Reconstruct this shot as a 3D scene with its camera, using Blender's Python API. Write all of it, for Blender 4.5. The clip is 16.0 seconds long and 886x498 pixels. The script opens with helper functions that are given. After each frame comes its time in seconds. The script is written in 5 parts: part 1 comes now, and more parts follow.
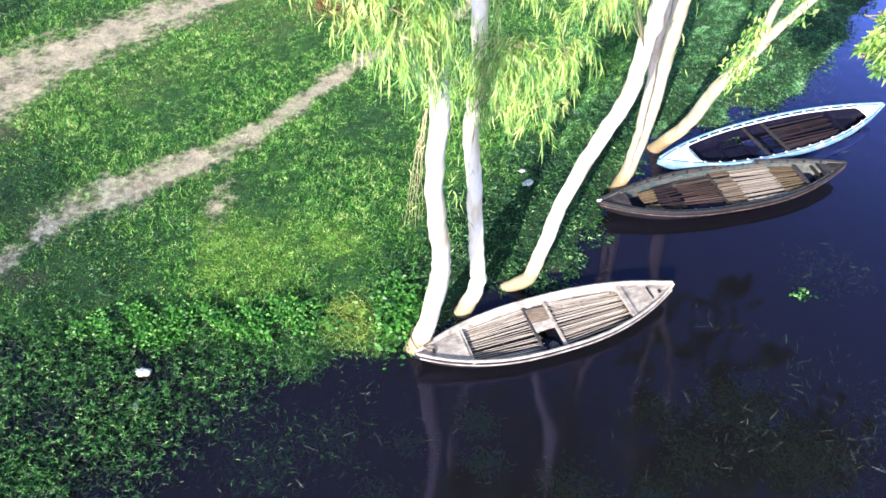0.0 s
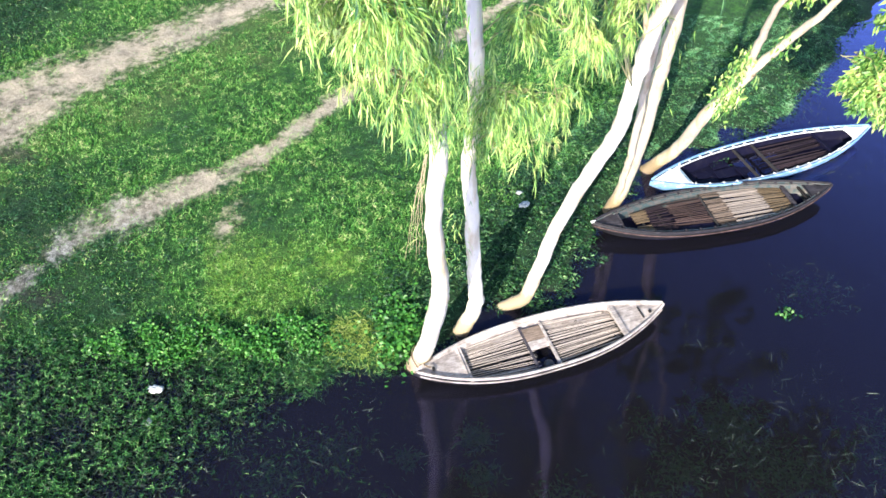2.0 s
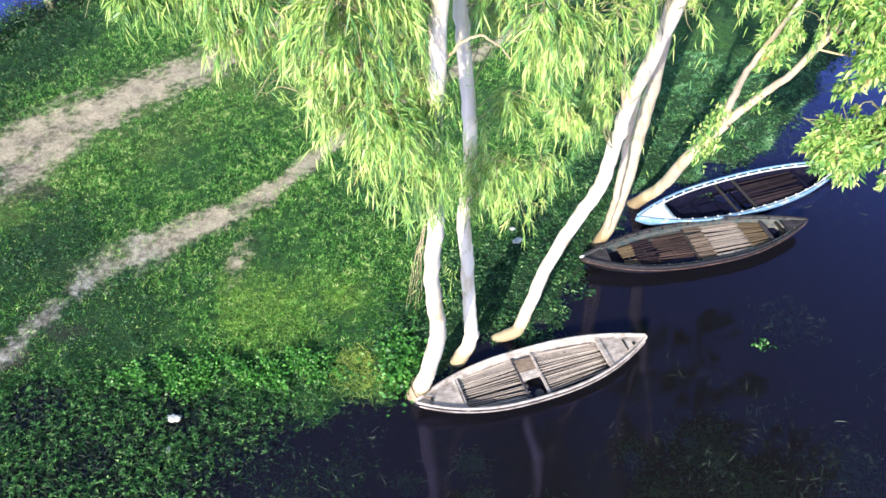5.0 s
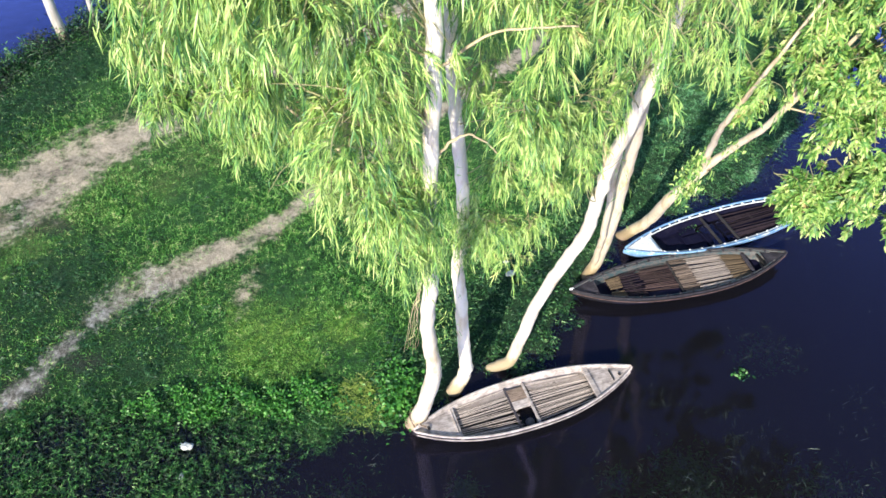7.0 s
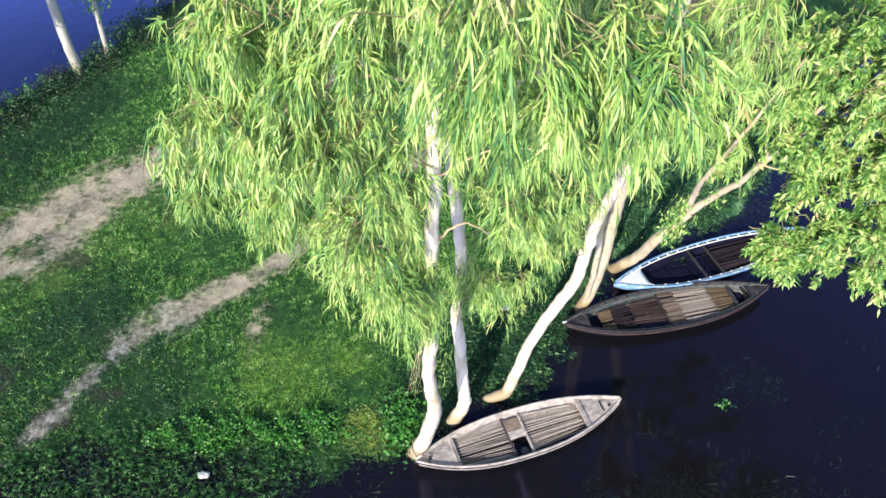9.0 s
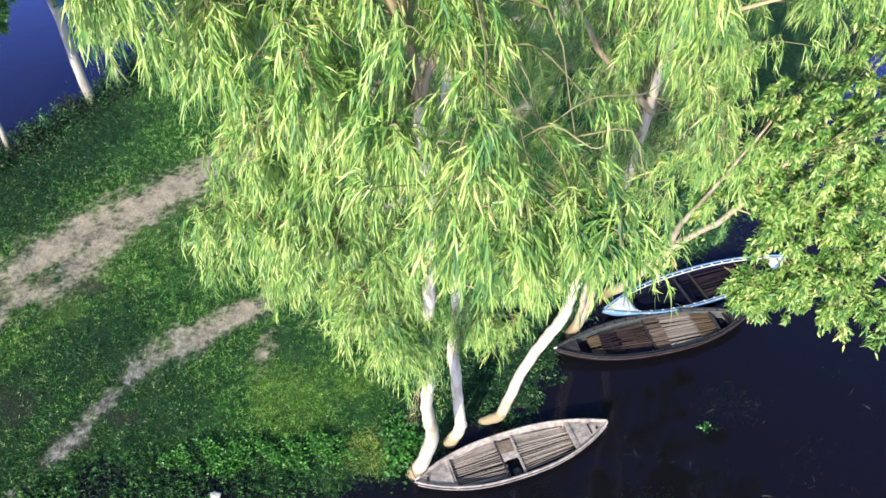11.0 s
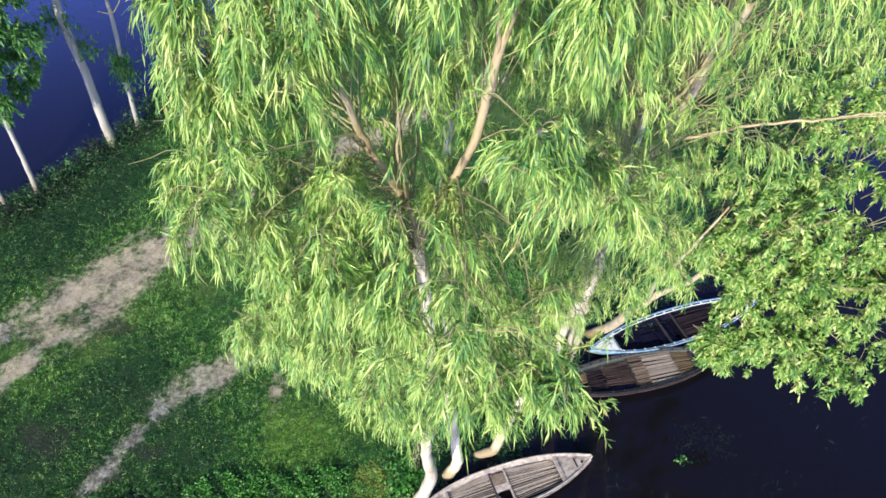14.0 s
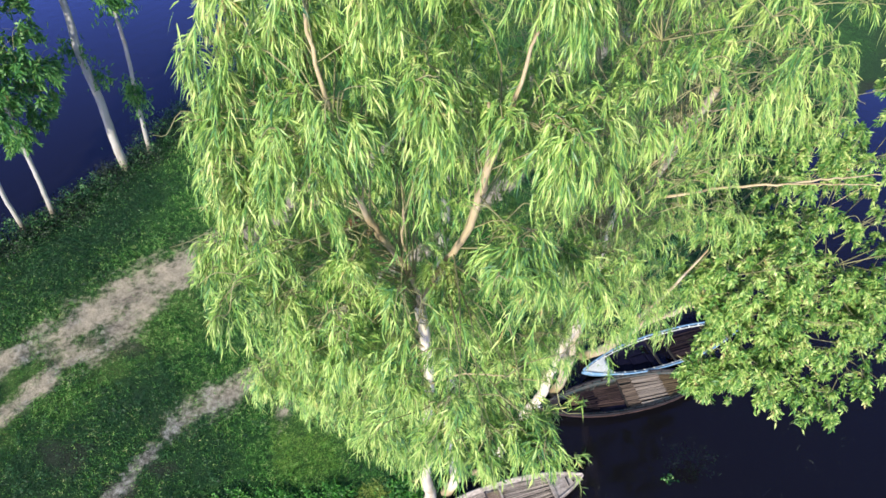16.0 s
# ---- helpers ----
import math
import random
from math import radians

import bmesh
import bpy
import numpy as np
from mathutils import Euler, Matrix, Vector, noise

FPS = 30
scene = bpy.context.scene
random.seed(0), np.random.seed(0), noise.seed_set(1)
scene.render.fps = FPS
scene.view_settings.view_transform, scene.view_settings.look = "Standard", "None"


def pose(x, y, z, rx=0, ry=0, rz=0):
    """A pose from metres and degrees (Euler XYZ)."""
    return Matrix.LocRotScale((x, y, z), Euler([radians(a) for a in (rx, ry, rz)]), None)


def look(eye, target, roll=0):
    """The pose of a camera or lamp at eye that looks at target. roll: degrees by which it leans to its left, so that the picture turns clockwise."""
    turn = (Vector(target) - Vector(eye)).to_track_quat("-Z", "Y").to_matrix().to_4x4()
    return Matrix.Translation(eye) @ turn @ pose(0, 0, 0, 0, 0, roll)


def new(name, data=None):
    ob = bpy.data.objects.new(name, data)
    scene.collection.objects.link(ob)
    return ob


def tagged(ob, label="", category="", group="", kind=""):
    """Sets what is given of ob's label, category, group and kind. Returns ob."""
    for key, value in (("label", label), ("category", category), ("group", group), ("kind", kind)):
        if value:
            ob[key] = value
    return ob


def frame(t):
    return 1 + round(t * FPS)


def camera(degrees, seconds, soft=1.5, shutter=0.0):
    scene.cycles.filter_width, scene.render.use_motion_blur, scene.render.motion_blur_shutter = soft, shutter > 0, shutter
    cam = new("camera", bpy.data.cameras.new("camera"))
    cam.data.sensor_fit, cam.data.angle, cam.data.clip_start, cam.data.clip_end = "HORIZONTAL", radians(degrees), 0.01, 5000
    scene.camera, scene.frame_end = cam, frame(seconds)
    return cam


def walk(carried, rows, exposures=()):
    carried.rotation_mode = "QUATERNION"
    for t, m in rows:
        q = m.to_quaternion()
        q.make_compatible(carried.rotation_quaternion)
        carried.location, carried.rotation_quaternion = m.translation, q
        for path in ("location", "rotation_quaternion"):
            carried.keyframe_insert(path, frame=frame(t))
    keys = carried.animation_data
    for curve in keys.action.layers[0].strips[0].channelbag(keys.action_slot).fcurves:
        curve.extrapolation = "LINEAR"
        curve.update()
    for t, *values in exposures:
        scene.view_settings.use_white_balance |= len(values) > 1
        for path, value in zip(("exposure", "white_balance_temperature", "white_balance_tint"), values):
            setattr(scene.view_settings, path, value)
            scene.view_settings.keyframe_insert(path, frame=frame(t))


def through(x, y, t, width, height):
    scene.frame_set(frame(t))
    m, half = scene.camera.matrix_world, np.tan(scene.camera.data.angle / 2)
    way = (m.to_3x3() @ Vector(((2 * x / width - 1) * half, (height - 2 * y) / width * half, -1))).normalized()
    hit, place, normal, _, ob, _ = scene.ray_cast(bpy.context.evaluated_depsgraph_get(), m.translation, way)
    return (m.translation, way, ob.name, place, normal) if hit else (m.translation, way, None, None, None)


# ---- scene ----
cam = camera(60.0, 16.0, soft=1.6)
PATH = [
    (0, (1.507, 1.615, 11.144), (1.487, 2.977, 9.679), 1.8),
    (0.5, (1.506, 1.584, 11.304), (1.486, 2.945, 9.839), 1.8),
    (1, (1.514, 1.565, 11.471), (1.493, 2.928, 10.007), 1.8),
    (1.5, (1.514, 1.547, 11.663), (1.492, 2.909, 10.198), 1.8),
    (2, (1.521, 1.493, 11.857), (1.499, 2.856, 10.393), 1.8),
    (2.5, (1.544, 1.442, 12.058), (1.522, 2.806, 10.596), 1.7),
    (3, (1.54, 1.407, 12.282), (1.519, 2.77, 10.819), 1.8),
    (3.5, (1.525, 1.394, 12.496), (1.504, 2.757, 11.033), 1.8),
    (4, (1.524, 1.347, 12.705), (1.503, 2.713, 11.245), 1.8),
    (6.5, (1.583, 1.255, 13.969), (1.561, 2.621, 12.509), 1.8),
    (7, (1.598, 1.232, 14.35), (1.576, 2.597, 12.888), 1.8),
    (7.5, (1.622, 1.213, 14.703), (1.599, 2.576, 13.24), 1.7),
    (8, (1.62, 1.205, 15.082), (1.597, 2.567, 13.617), 1.7),
    (8.5, (1.608, 1.184, 15.413), (1.585, 2.547, 13.949), 1.7),
    (9, (1.587, 1.164, 15.753), (1.563, 2.528, 14.29), 1.7),
    (11.5, (1.616, 0.947, 17.456), (1.595, 2.312, 15.995), 1.8),
    (12, (1.629, 0.921, 17.852), (1.608, 2.284, 16.389), 1.8),
    (12.5, (1.641, 0.844, 18.213), (1.619, 2.208, 16.751), 1.8),
    (13, (1.641, 0.824, 18.573), (1.617, 2.188, 17.11), 1.7),
    (13.5, (1.648, 0.78, 18.949), (1.623, 2.144, 17.486), 1.7),
    (14, (1.648, 0.744, 19.333), (1.622, 2.107, 17.869), 1.7),
    (14.5, (1.628, 0.698, 19.684), (1.603, 2.061, 18.22), 1.7),
    (15, (1.627, 0.633, 20.048), (1.601, 1.995, 18.584), 1.7),
    (15.5, (1.635, 0.555, 20.401), (1.608, 1.921, 18.941), 1.8),
    (16, (1.65, 0.525, 20.668), (1.623, 1.892, 19.209), 1.9),
]
walk(cam, [(t, look(eye, target, roll)) for t, eye, target, roll in PATH], exposures=[(0, 1.16), (4, 1.0), (8, 0.60), (12, 0.42), (16, 0.30)])

# ---- world, sun, exposure ----
SUN = Vector((-0.30, -0.83, 0.47)).normalized()
world = bpy.data.worlds.new("sky")
scene.world = world
world.use_nodes = True
wn, wl = world.node_tree.nodes, world.node_tree.links
wn.clear()
sky = wn.new("ShaderNodeTexSky")
sky.sky_type = "NISHITA"
sky.sun_disc = False
sky.sun_elevation = math.asin(SUN.z)
sky.sun_rotation = math.atan2(SUN.x, SUN.y)
sky.air_density, sky.dust_density, sky.ozone_density = 1.0, 0.6, 2.0
bg = wn.new("ShaderNodeBackground")
bg.inputs["Strength"].default_value = 0.17
wout = wn.new("ShaderNodeOutputWorld")
wl.new(sky.outputs[0], bg.inputs[0])
wl.new(bg.outputs[0], wout.inputs[0])
sun_data = bpy.data.lights.new("sun", "SUN")
sun_data.energy, sun_data.angle, sun_data.color = 5.0, radians(0.55), (1.0, 0.93, 0.80)
sun = new("sun", sun_data)
sun.matrix_world = look(SUN * 60, (0, 0, 0))


# ---- materials ----
def material(name):
    m = bpy.data.materials.new(name)
    m.use_nodes = True
    n = m.node_tree.nodes
    n.clear()
    return m, n, m.node_tree.links, n.new("ShaderNodeOutputMaterial")


def node(n, kind, **values):
    nd = n.new(kind)
    for key, value in values.items():
        nd.inputs[key.replace("_", " ")].default_value = value
    return nd


def ramp(n, stops):
    r = n.new("ShaderNodeValToRGB")
    els = r.color_ramp.elements
    while len(els) < len(stops):
        els.new(0.5)
    for e, (p, c) in zip(els, stops):
        e.position, e.color = p, (*c, 1)
    return r


def mixed(n, l, fac, a, b, blend="MIX"):
    mx = n.new("ShaderNodeMix")
    mx.data_type, mx.blend_type = "RGBA", blend
    for sock, value in ((0, fac), (6, a), (7, b)):
        if isinstance(value, bpy.types.NodeSocket):
            l.new(value, mx.inputs[sock])
        else:
            mx.inputs[sock].default_value = value if sock == 0 else (*value, 1)
    return mx.outputs[2]


def leaf_material(name, stops, through=0.35, gloss=0.45, patch=0.9, spread=0.9):
    """Leaves: colour varies from leaf to leaf and over the plant; some light shines through."""
    m, n, l, out = material(name)
    geo, tex = n.new("ShaderNodeNewGeometry"), n.new("ShaderNodeTexCoord")
    r = ramp(n, stops)
    big = node(n, "ShaderNodeTexNoise", Scale=patch, Detail=4.0, Roughness=0.7)
    l.new(tex.outputs["Object"], big.inputs["Vector"])
    add = n.new("ShaderNodeMath")
    add.operation, add.use_clamp = "MULTIPLY_ADD", True
    l.new(geo.outputs["Random Per Island"], add.inputs[0])
    add.inputs[1].default_value = 0.62
    sub = n.new("ShaderNodeMath")
    sub.operation = "MULTIPLY_ADD"
    l.new(big.outputs["Fac"], sub.inputs[0])
    sub.inputs[1].default_value, sub.inputs[2].default_value = spread, 0.19 - 0.5 * spread
    l.new(sub.outputs[0], add.inputs[2])
    l.new(add.outputs[0], r.inputs[0])
    p = node(n, "ShaderNodeBsdfPrincipled", Roughness=gloss)
    t = n.new("ShaderNodeBsdfTranslucent")
    l.new(r.outputs[0], p.inputs["Base Color"])
    l.new(mixed(n, l, 1.0, r.outputs[0], (1.0, 1.0, 0.65), "MULTIPLY"), t.inputs[0])
    s = node(n, "ShaderNodeMixShader", Fac=through)
    l.new(p.outputs[0], s.inputs[1])
    l.new(t.outputs[0], s.inputs[2])
    l.new(s.outputs[0], out.inputs[0])
    return m


def wood_material(name, dark, light, scale=6.0, stretch=(0.12, 1.0, 1.0), rough=0.8, vary=0.35, bump=0.4, spec=0.3):
    """Weathered boards: grain along x, blotches, and a tone of its own for each piece."""
    m, n, l, out = material(name)
    tex, info = n.new("ShaderNodeTexCoord"), n.new("ShaderNodeObjectInfo")
    mp = n.new("ShaderNodeMapping")
    mp.inputs["Scale"].default_value = stretch
    l.new(tex.outputs["Object"], mp.inputs[0])
    shift = n.new("ShaderNodeVectorMath")
    shift.operation = "SCALE"
    comb = n.new("ShaderNodeCombineXYZ")
    for k in range(3):
        l.new(info.outputs["Random"], comb.inputs[k])
    l.new(comb.outputs[0], shift.inputs[0])
    shift.inputs["Scale"].default_value = 17.0
    l.new(shift.outputs[0], mp.inputs["Location"])
    grain = node(n, "ShaderNodeTexNoise", Scale=scale * 6, Detail=5.0, Roughness=0.65)
    blot = node(n, "ShaderNodeTexNoise", Scale=scale, Detail=3.0, Roughness=0.6)
    l.new(mp.outputs[0], grain.inputs["Vector"])
    l.new(tex.outputs["Object"], blot.inputs["Vector"])
    g = ramp(n, [(0.28, dark), (0.72, light)])
    l.new(grain.outputs["Fac"], g.inputs[0])
    b = ramp(n, [(0.3, (0.38, 0.36, 0.35)), (0.6, (1.0, 1.0, 1.0))])
    l.new(blot.outputs["Fac"], b.inputs[0])
    c1 = mixed(n, l, 0.8, g.outputs[0], b.outputs[0], "MULTIPLY")
    v = n.new("ShaderNodeMapRange")
    v.inputs["To Min"].default_value, v.inputs["To Max"].default_value = 1 - vary, 1 + 0.4 * vary
    l.new(info.outputs["Random"], v.inputs["Value"])
    hs = n.new("ShaderNodeHueSaturation")
    l.new(v.outputs[0], hs.inputs["Value"])
    l.new(c1, hs.inputs["Color"])
    p = node(n, "ShaderNodeBsdfPrincipled", Roughness=rough, Specular_IOR_Level=spec)
    l.new(hs.outputs[0], p.inputs["Base Color"])
    bp = node(n, "ShaderNodeBump", Strength=bump, Distance=0.01)
    l.new(grain.outputs["Fac"], bp.inputs["Height"])
    l.new(bp.outputs[0], p.inputs["Normal"])
    l.new(p.outputs[0], out.inputs[0])
    return m


def painted_material(name, paint, under, worn=0.42, rough=0.5, scale=4.0, spec=0.5):
    """Old boat paint, chipped to the wood in patches and streaked with dirt."""
    m, n, l, out = material(name)
    tex = n.new("ShaderNodeTexCoord")
    a = node(n, "ShaderNodeTexNoise", Scale=scale, Detail=8.0, Roughness=0.72)
    d = node(n, "ShaderNodeTexNoise", Scale=scale * 5, Detail=4.0)
    l.new(tex.outputs["Object"], a.inputs["Vector"])
    l.new(tex.outputs["Object"], d.inputs["Vector"])
    chip = ramp(n, [(worn - 0.05, (0, 0, 0)), (worn + 0.03, (1, 1, 1))])
    l.new(a.outputs["Fac"], chip.inputs[0])
    dirt = ramp(n, [(0.3, (0.68, 0.66, 0.6)), (0.6, (1, 1, 1))])
    l.new(d.outputs["Fac"], dirt.inputs[0])
    c = mixed(n, l, chip.outputs[0], under, paint)
    c = mixed(n, l, 0.7, c, dirt.outputs[0], "MULTIPLY")
    p = node(n, "ShaderNodeBsdfPrincipled", Roughness=rough, Specular_IOR_Level=spec)
    l.new(c, p.inputs["Base Color"])
    bp = node(n, "ShaderNodeBump", Strength=0.25, Distance=0.006)
    l.new(a.outputs["Fac"], bp.inputs["Height"])
    l.new(bp.outputs[0], p.inputs["Normal"])
    l.new(p.outputs[0], out.inputs[0])
    return m


def bark_material(name, pale, tan, grey):
    m, n, l, out = material(name)
    tex = n.new("ShaderNodeTexCoord")
    mp = n.new("ShaderNodeMapping")
    mp.inputs["Scale"].default_value = (1.0, 1.0, 0.22)
    l.new(tex.outputs["Object"], mp.inputs[0])
    a = node(n, "ShaderNodeTexNoise", Scale=5.0, Detail=5.0, Roughness=0.6)
    b = node(n, "ShaderNodeTexNoise", Scale=26.0, Detail=6.0, Roughness=0.7)
    l.new(mp.outputs[0], a.inputs["Vector"])
    l.new(mp.outputs[0], b.inputs["Vector"])
    ra = ramp(n, [(0.33, tan), (0.5, pale)])
    rb = ramp(n, [(0.24, grey), (0.42, (1, 1, 1))])
    l.new(a.outputs["Fac"], ra.inputs[0])
    l.new(b.outputs["Fac"], rb.inputs[0])
    c = mixed(n, l, 0.75, ra.outputs[0], rb.outputs[0], "MULTIPLY")
    sep = n.new("ShaderNodeSeparateXYZ")
    l.new(tex.outputs["Object"], sep.inputs[0])
    low = n.new("ShaderNodeMath")
    low.operation = "MULTIPLY_ADD"
    l.new(a.outputs["Fac"], low.inputs[0])
    low.inputs[1].default_value = -1.1
    l.new(sep.outputs["Z"], low.inputs[2])
    mud = ramp(n, [(0.0, (0.52, 0.44, 0.34)), (0.2, (0.88, 0.82, 0.72)), (0.6, (1, 1, 1))])
    l.new(low.outputs[0], mud.inputs[0])
    c = mixed(n, l, 0.9, c, mud.outputs[0], "MULTIPLY")
    p = node(n, "ShaderNodeBsdfPrincipled", Roughness=0.75)
    l.new(c, p.inputs["Base Color"])
    bp = node(n, "ShaderNodeBump", Strength=0.5, Distance=0.02)
    l.new(b.outputs["Fac"], bp.inputs["Height"])
    l.new(bp.outputs[0], p.inputs["Normal"])
    l.new(p.outputs[0], out.inputs[0])
    return m


def plain_material(name, colour, rough=0.7, scale=20.0, amount=0.4):
    m, n, l, out = material(name)
    tex = n.new("ShaderNodeTexCoord")
    a = node(n, "ShaderNodeTexNoise", Scale=scale, Detail=4.0)
    l.new(tex.outputs["Object"], a.inputs["Vector"])
    r = ramp(n, [(0.3, tuple(c * (1 - amount) for c in colour)), (0.7, colour)])
    l.new(a.outputs["Fac"], r.inputs[0])
    p = node(n, "ShaderNodeBsdfPrincipled", Roughness=rough)
    l.new(r.outputs[0], p.inputs["Base Color"])
    l.new(p.outputs[0], out.inputs[0])
    return m


def ground_material():
    """Grass sward, trodden soil where the attribute 'bare' says so, mud under the water."""
    m, n, l, out = material("ground")
    tex = n.new("ShaderNodeTexCoord")
    pos = tex.outputs["Object"]
    big = node(n, "ShaderNodeTexNoise", Scale=0.55, Detail=4.0)
    mid = node(n, "ShaderNodeTexNoise", Scale=5.0, Detail=8.0, Roughness=0.78)
    fine = node(n, "ShaderNodeTexNoise", Scale=34.0, Detail=6.0, Roughness=0.8)
    for t in (big, mid, fine):
        l.new(pos, t.inputs["Vector"])
    green = ramp(n, [(0.32, (0.005, 0.035, 0.009)), (0.5, (0.019, 0.10, 0.016)), (0.66, (0.06, 0.19, 0.03))])
    l.new(mid.outputs["Fac"], green.inputs[0])
    tone = ramp(n, [(0.35, (0.7, 0.8, 0.85)), (0.65, (1.15, 1.1, 0.9))])
    l.new(big.outputs["Fac"], tone.inputs[0])
    sward = mixed(n, l, 1.0, green.outputs[0], tone.outputs[0], "MULTIPLY")
    speck = ramp(n, [(0.40, (0.16, 0.2, 0.2)), (0.5, (0.9, 0.9, 0.9)), (0.62, (2.4, 1.9, 1.6))])
    l.new(fine.outputs["Fac"], speck.inputs[0])
    dry = n.new("ShaderNodeAttribute")
    dry.attribute_name = "dry"
    sward = mixed(n, l, dry.outputs["Fac"], sward, (0.075, 0.15, 0.032))
    # rank darkens the ground colour; under the trees this stands for their shade
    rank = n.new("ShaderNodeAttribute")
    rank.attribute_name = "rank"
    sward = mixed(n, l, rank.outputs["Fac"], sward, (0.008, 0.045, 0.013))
    sward = mixed(n, l, 1.0, sward, speck.outputs[0], "MULTIPLY")
    soil = ramp(n, [(0.3, (0.25, 0.215, 0.18)), (0.5, (0.52, 0.465, 0.395)), (0.7, (0.76, 0.69, 0.59))])
    l.new(fine.outputs["Fac"], soil.inputs[0])
    patch = ramp(n, [(0.35, (0.72, 0.68, 0.62)), (0.6, (1.1, 1.05, 1.0))])
    l.new(mid.outputs["Fac"], patch.inputs[0])
    soilc = mixed(n, l, 1.0, soil.outputs[0], patch.outputs[0], "MULTIPLY")
    damp = node(n, "ShaderNodeTexNoise", Scale=1.25, Detail=5.0, Roughness=0.7)
    l.new(pos, damp.inputs["Vector"])
    wetter = ramp(n, [(0.34, (0.55, 0.52, 0.53)), (0.45, (0.95, 0.92, 0.9)), (0.65, (1.22, 1.17, 1.12))])
    l.new(damp.outputs["Fac"], wetter.inputs[0])
    soilc = mixed(n, l, 1.0, soilc, wetter.outputs[0], "MULTIPLY")
    bare = n.new("ShaderNodeAttribute")
    bare.attribute_name = "bare"
    edge = n.new("ShaderNodeMath")
    edge.operation = "MULTIPLY_ADD"
    l.new(mid.outputs["Fac"], edge.inputs[0])
    edge.inputs[1].default_value = 3.6
    l.new(bare.outputs["Fac"], edge.inputs[2])
    cut = ramp(n, [(0.67, (0, 0, 0)), (0.80, (0.45, 0.45, 0.45)), (0.98, (0.92, 0.92, 0.92))])
    half = n.new("ShaderNodeMath")
    half.operation = "MULTIPLY"
    half.inputs[1].default_value = 0.4
    l.new(edge.outputs[0], half.inputs[0])
    l.new(half.outputs[0], cut.inputs[0])
    grey_soil = ramp(n, [(0.42, (0.035, 0.037, 0.042)), (0.52, (0.20, 0.20, 0.205)), (0.62, (0.52, 0.52, 0.53))])
    l.new(mid.outputs["Fac"], grey_soil.inputs[0])
    soilc = mixed(n, l, rank.outputs["Fac"], soilc, grey_soil.outputs[0])
    c = mixed(n, l, cut.outputs[0], sward, soilc)
    wet = n.new("ShaderNodeAttribute")
    wet.attribute_name = "mud"
    earth = ramp(n, [(0.35, (0.010, 0.008, 0.010)), (0.55, (0.030, 0.024, 0.026)), (0.7, (0.09, 0.075, 0.075))])
    l.new(fine.outputs["Fac"], earth.inputs[0])
    c = mixed(n, l, wet.outputs["Fac"], c, earth.outputs[0])
    p = node(n, "ShaderNodeBsdfPrincipled", Roughness=0.95)
    l.new(c, p.inputs["Base Color"])
    bp = node(n, "ShaderNodeBump", Strength=1.0, Distance=0.06)
    l.new(fine.outputs["Fac"], bp.inputs["Height"])
    l.new(bp.outputs[0], p.inputs["Normal"])
    l.new(p.outputs[0], out.inputs[0])
    return m


def water_material():
    """Still, murky lake water: mirrors the sky, and lets the first decimetres show dimly."""
    m, n, l, out = material("lake_water")
    tex = n.new("ShaderNodeTexCoord")
    a = node(n, "ShaderNodeTexNoise", Scale=2.2, Detail=1.0)
    b = node(n, "ShaderNodeTexNoise", Scale=9.0, Detail=2.0)
    l.new(tex.outputs["Object"], a.inputs["Vector"])
    l.new(tex.outputs["Object"], b.inputs["Vector"])
    bp = node(n, "ShaderNodeBump", Strength=0.09, Distance=0.06)
    bp2 = node(n, "ShaderNodeBump", Strength=0.03, Distance=0.02)
    l.new(a.outputs["Fac"], bp.inputs["Height"])
    l.new(b.outputs["Fac"], bp2.inputs["Height"])
    l.new(bp.outputs[0], bp2.inputs["Normal"])
    gl = node(n, "ShaderNodeBsdfGlossy", Roughness=0.04)
    gl.inputs["Color"].default_value = (0.37, 0.38, 0.92, 1)
    l.new(bp2.outputs[0], gl.inputs["Normal"])
    tr = n.new("ShaderNodeBsdfTransparent")
    tr.inputs[0].default_value = (0.58, 0.68, 0.62, 1)
    murk = n.new("ShaderNodeBsdfDiffuse")
    murk.inputs[0].default_value = (0.017, 0.016, 0.021, 1)
    body = node(n, "ShaderNodeMixShader", Fac=0.35)
    l.new(tr.outputs[0], body.inputs[1])
    l.new(murk.outputs[0], body.inputs[2])
    fr = node(n, "ShaderNodeFresnel", IOR=1.33)
    l.new(bp2.outputs[0], fr.inputs["Normal"])
    sheen = n.new("ShaderNodeMath")
    sheen.operation, sheen.use_clamp = "MULTIPLY", True
    sheen.inputs[1].default_value = 152.0
    steep = n.new("ShaderNodeMath")
    steep.operation = "POWER"
    steep.inputs[1].default_value = 2.2
    l.new(fr.outputs[0], steep.inputs[0])
    l.new(steep.outputs[0], sheen.inputs[0])
    s = n.new("ShaderNodeMixShader")
    l.new(sheen.outputs[0], s.inputs[0])
    l.new(body.outputs[0], s.inputs[1])
    l.new(gl.outputs[0], s.inputs[2])
    l.new(s.outputs[0], out.inputs[0])
    return m


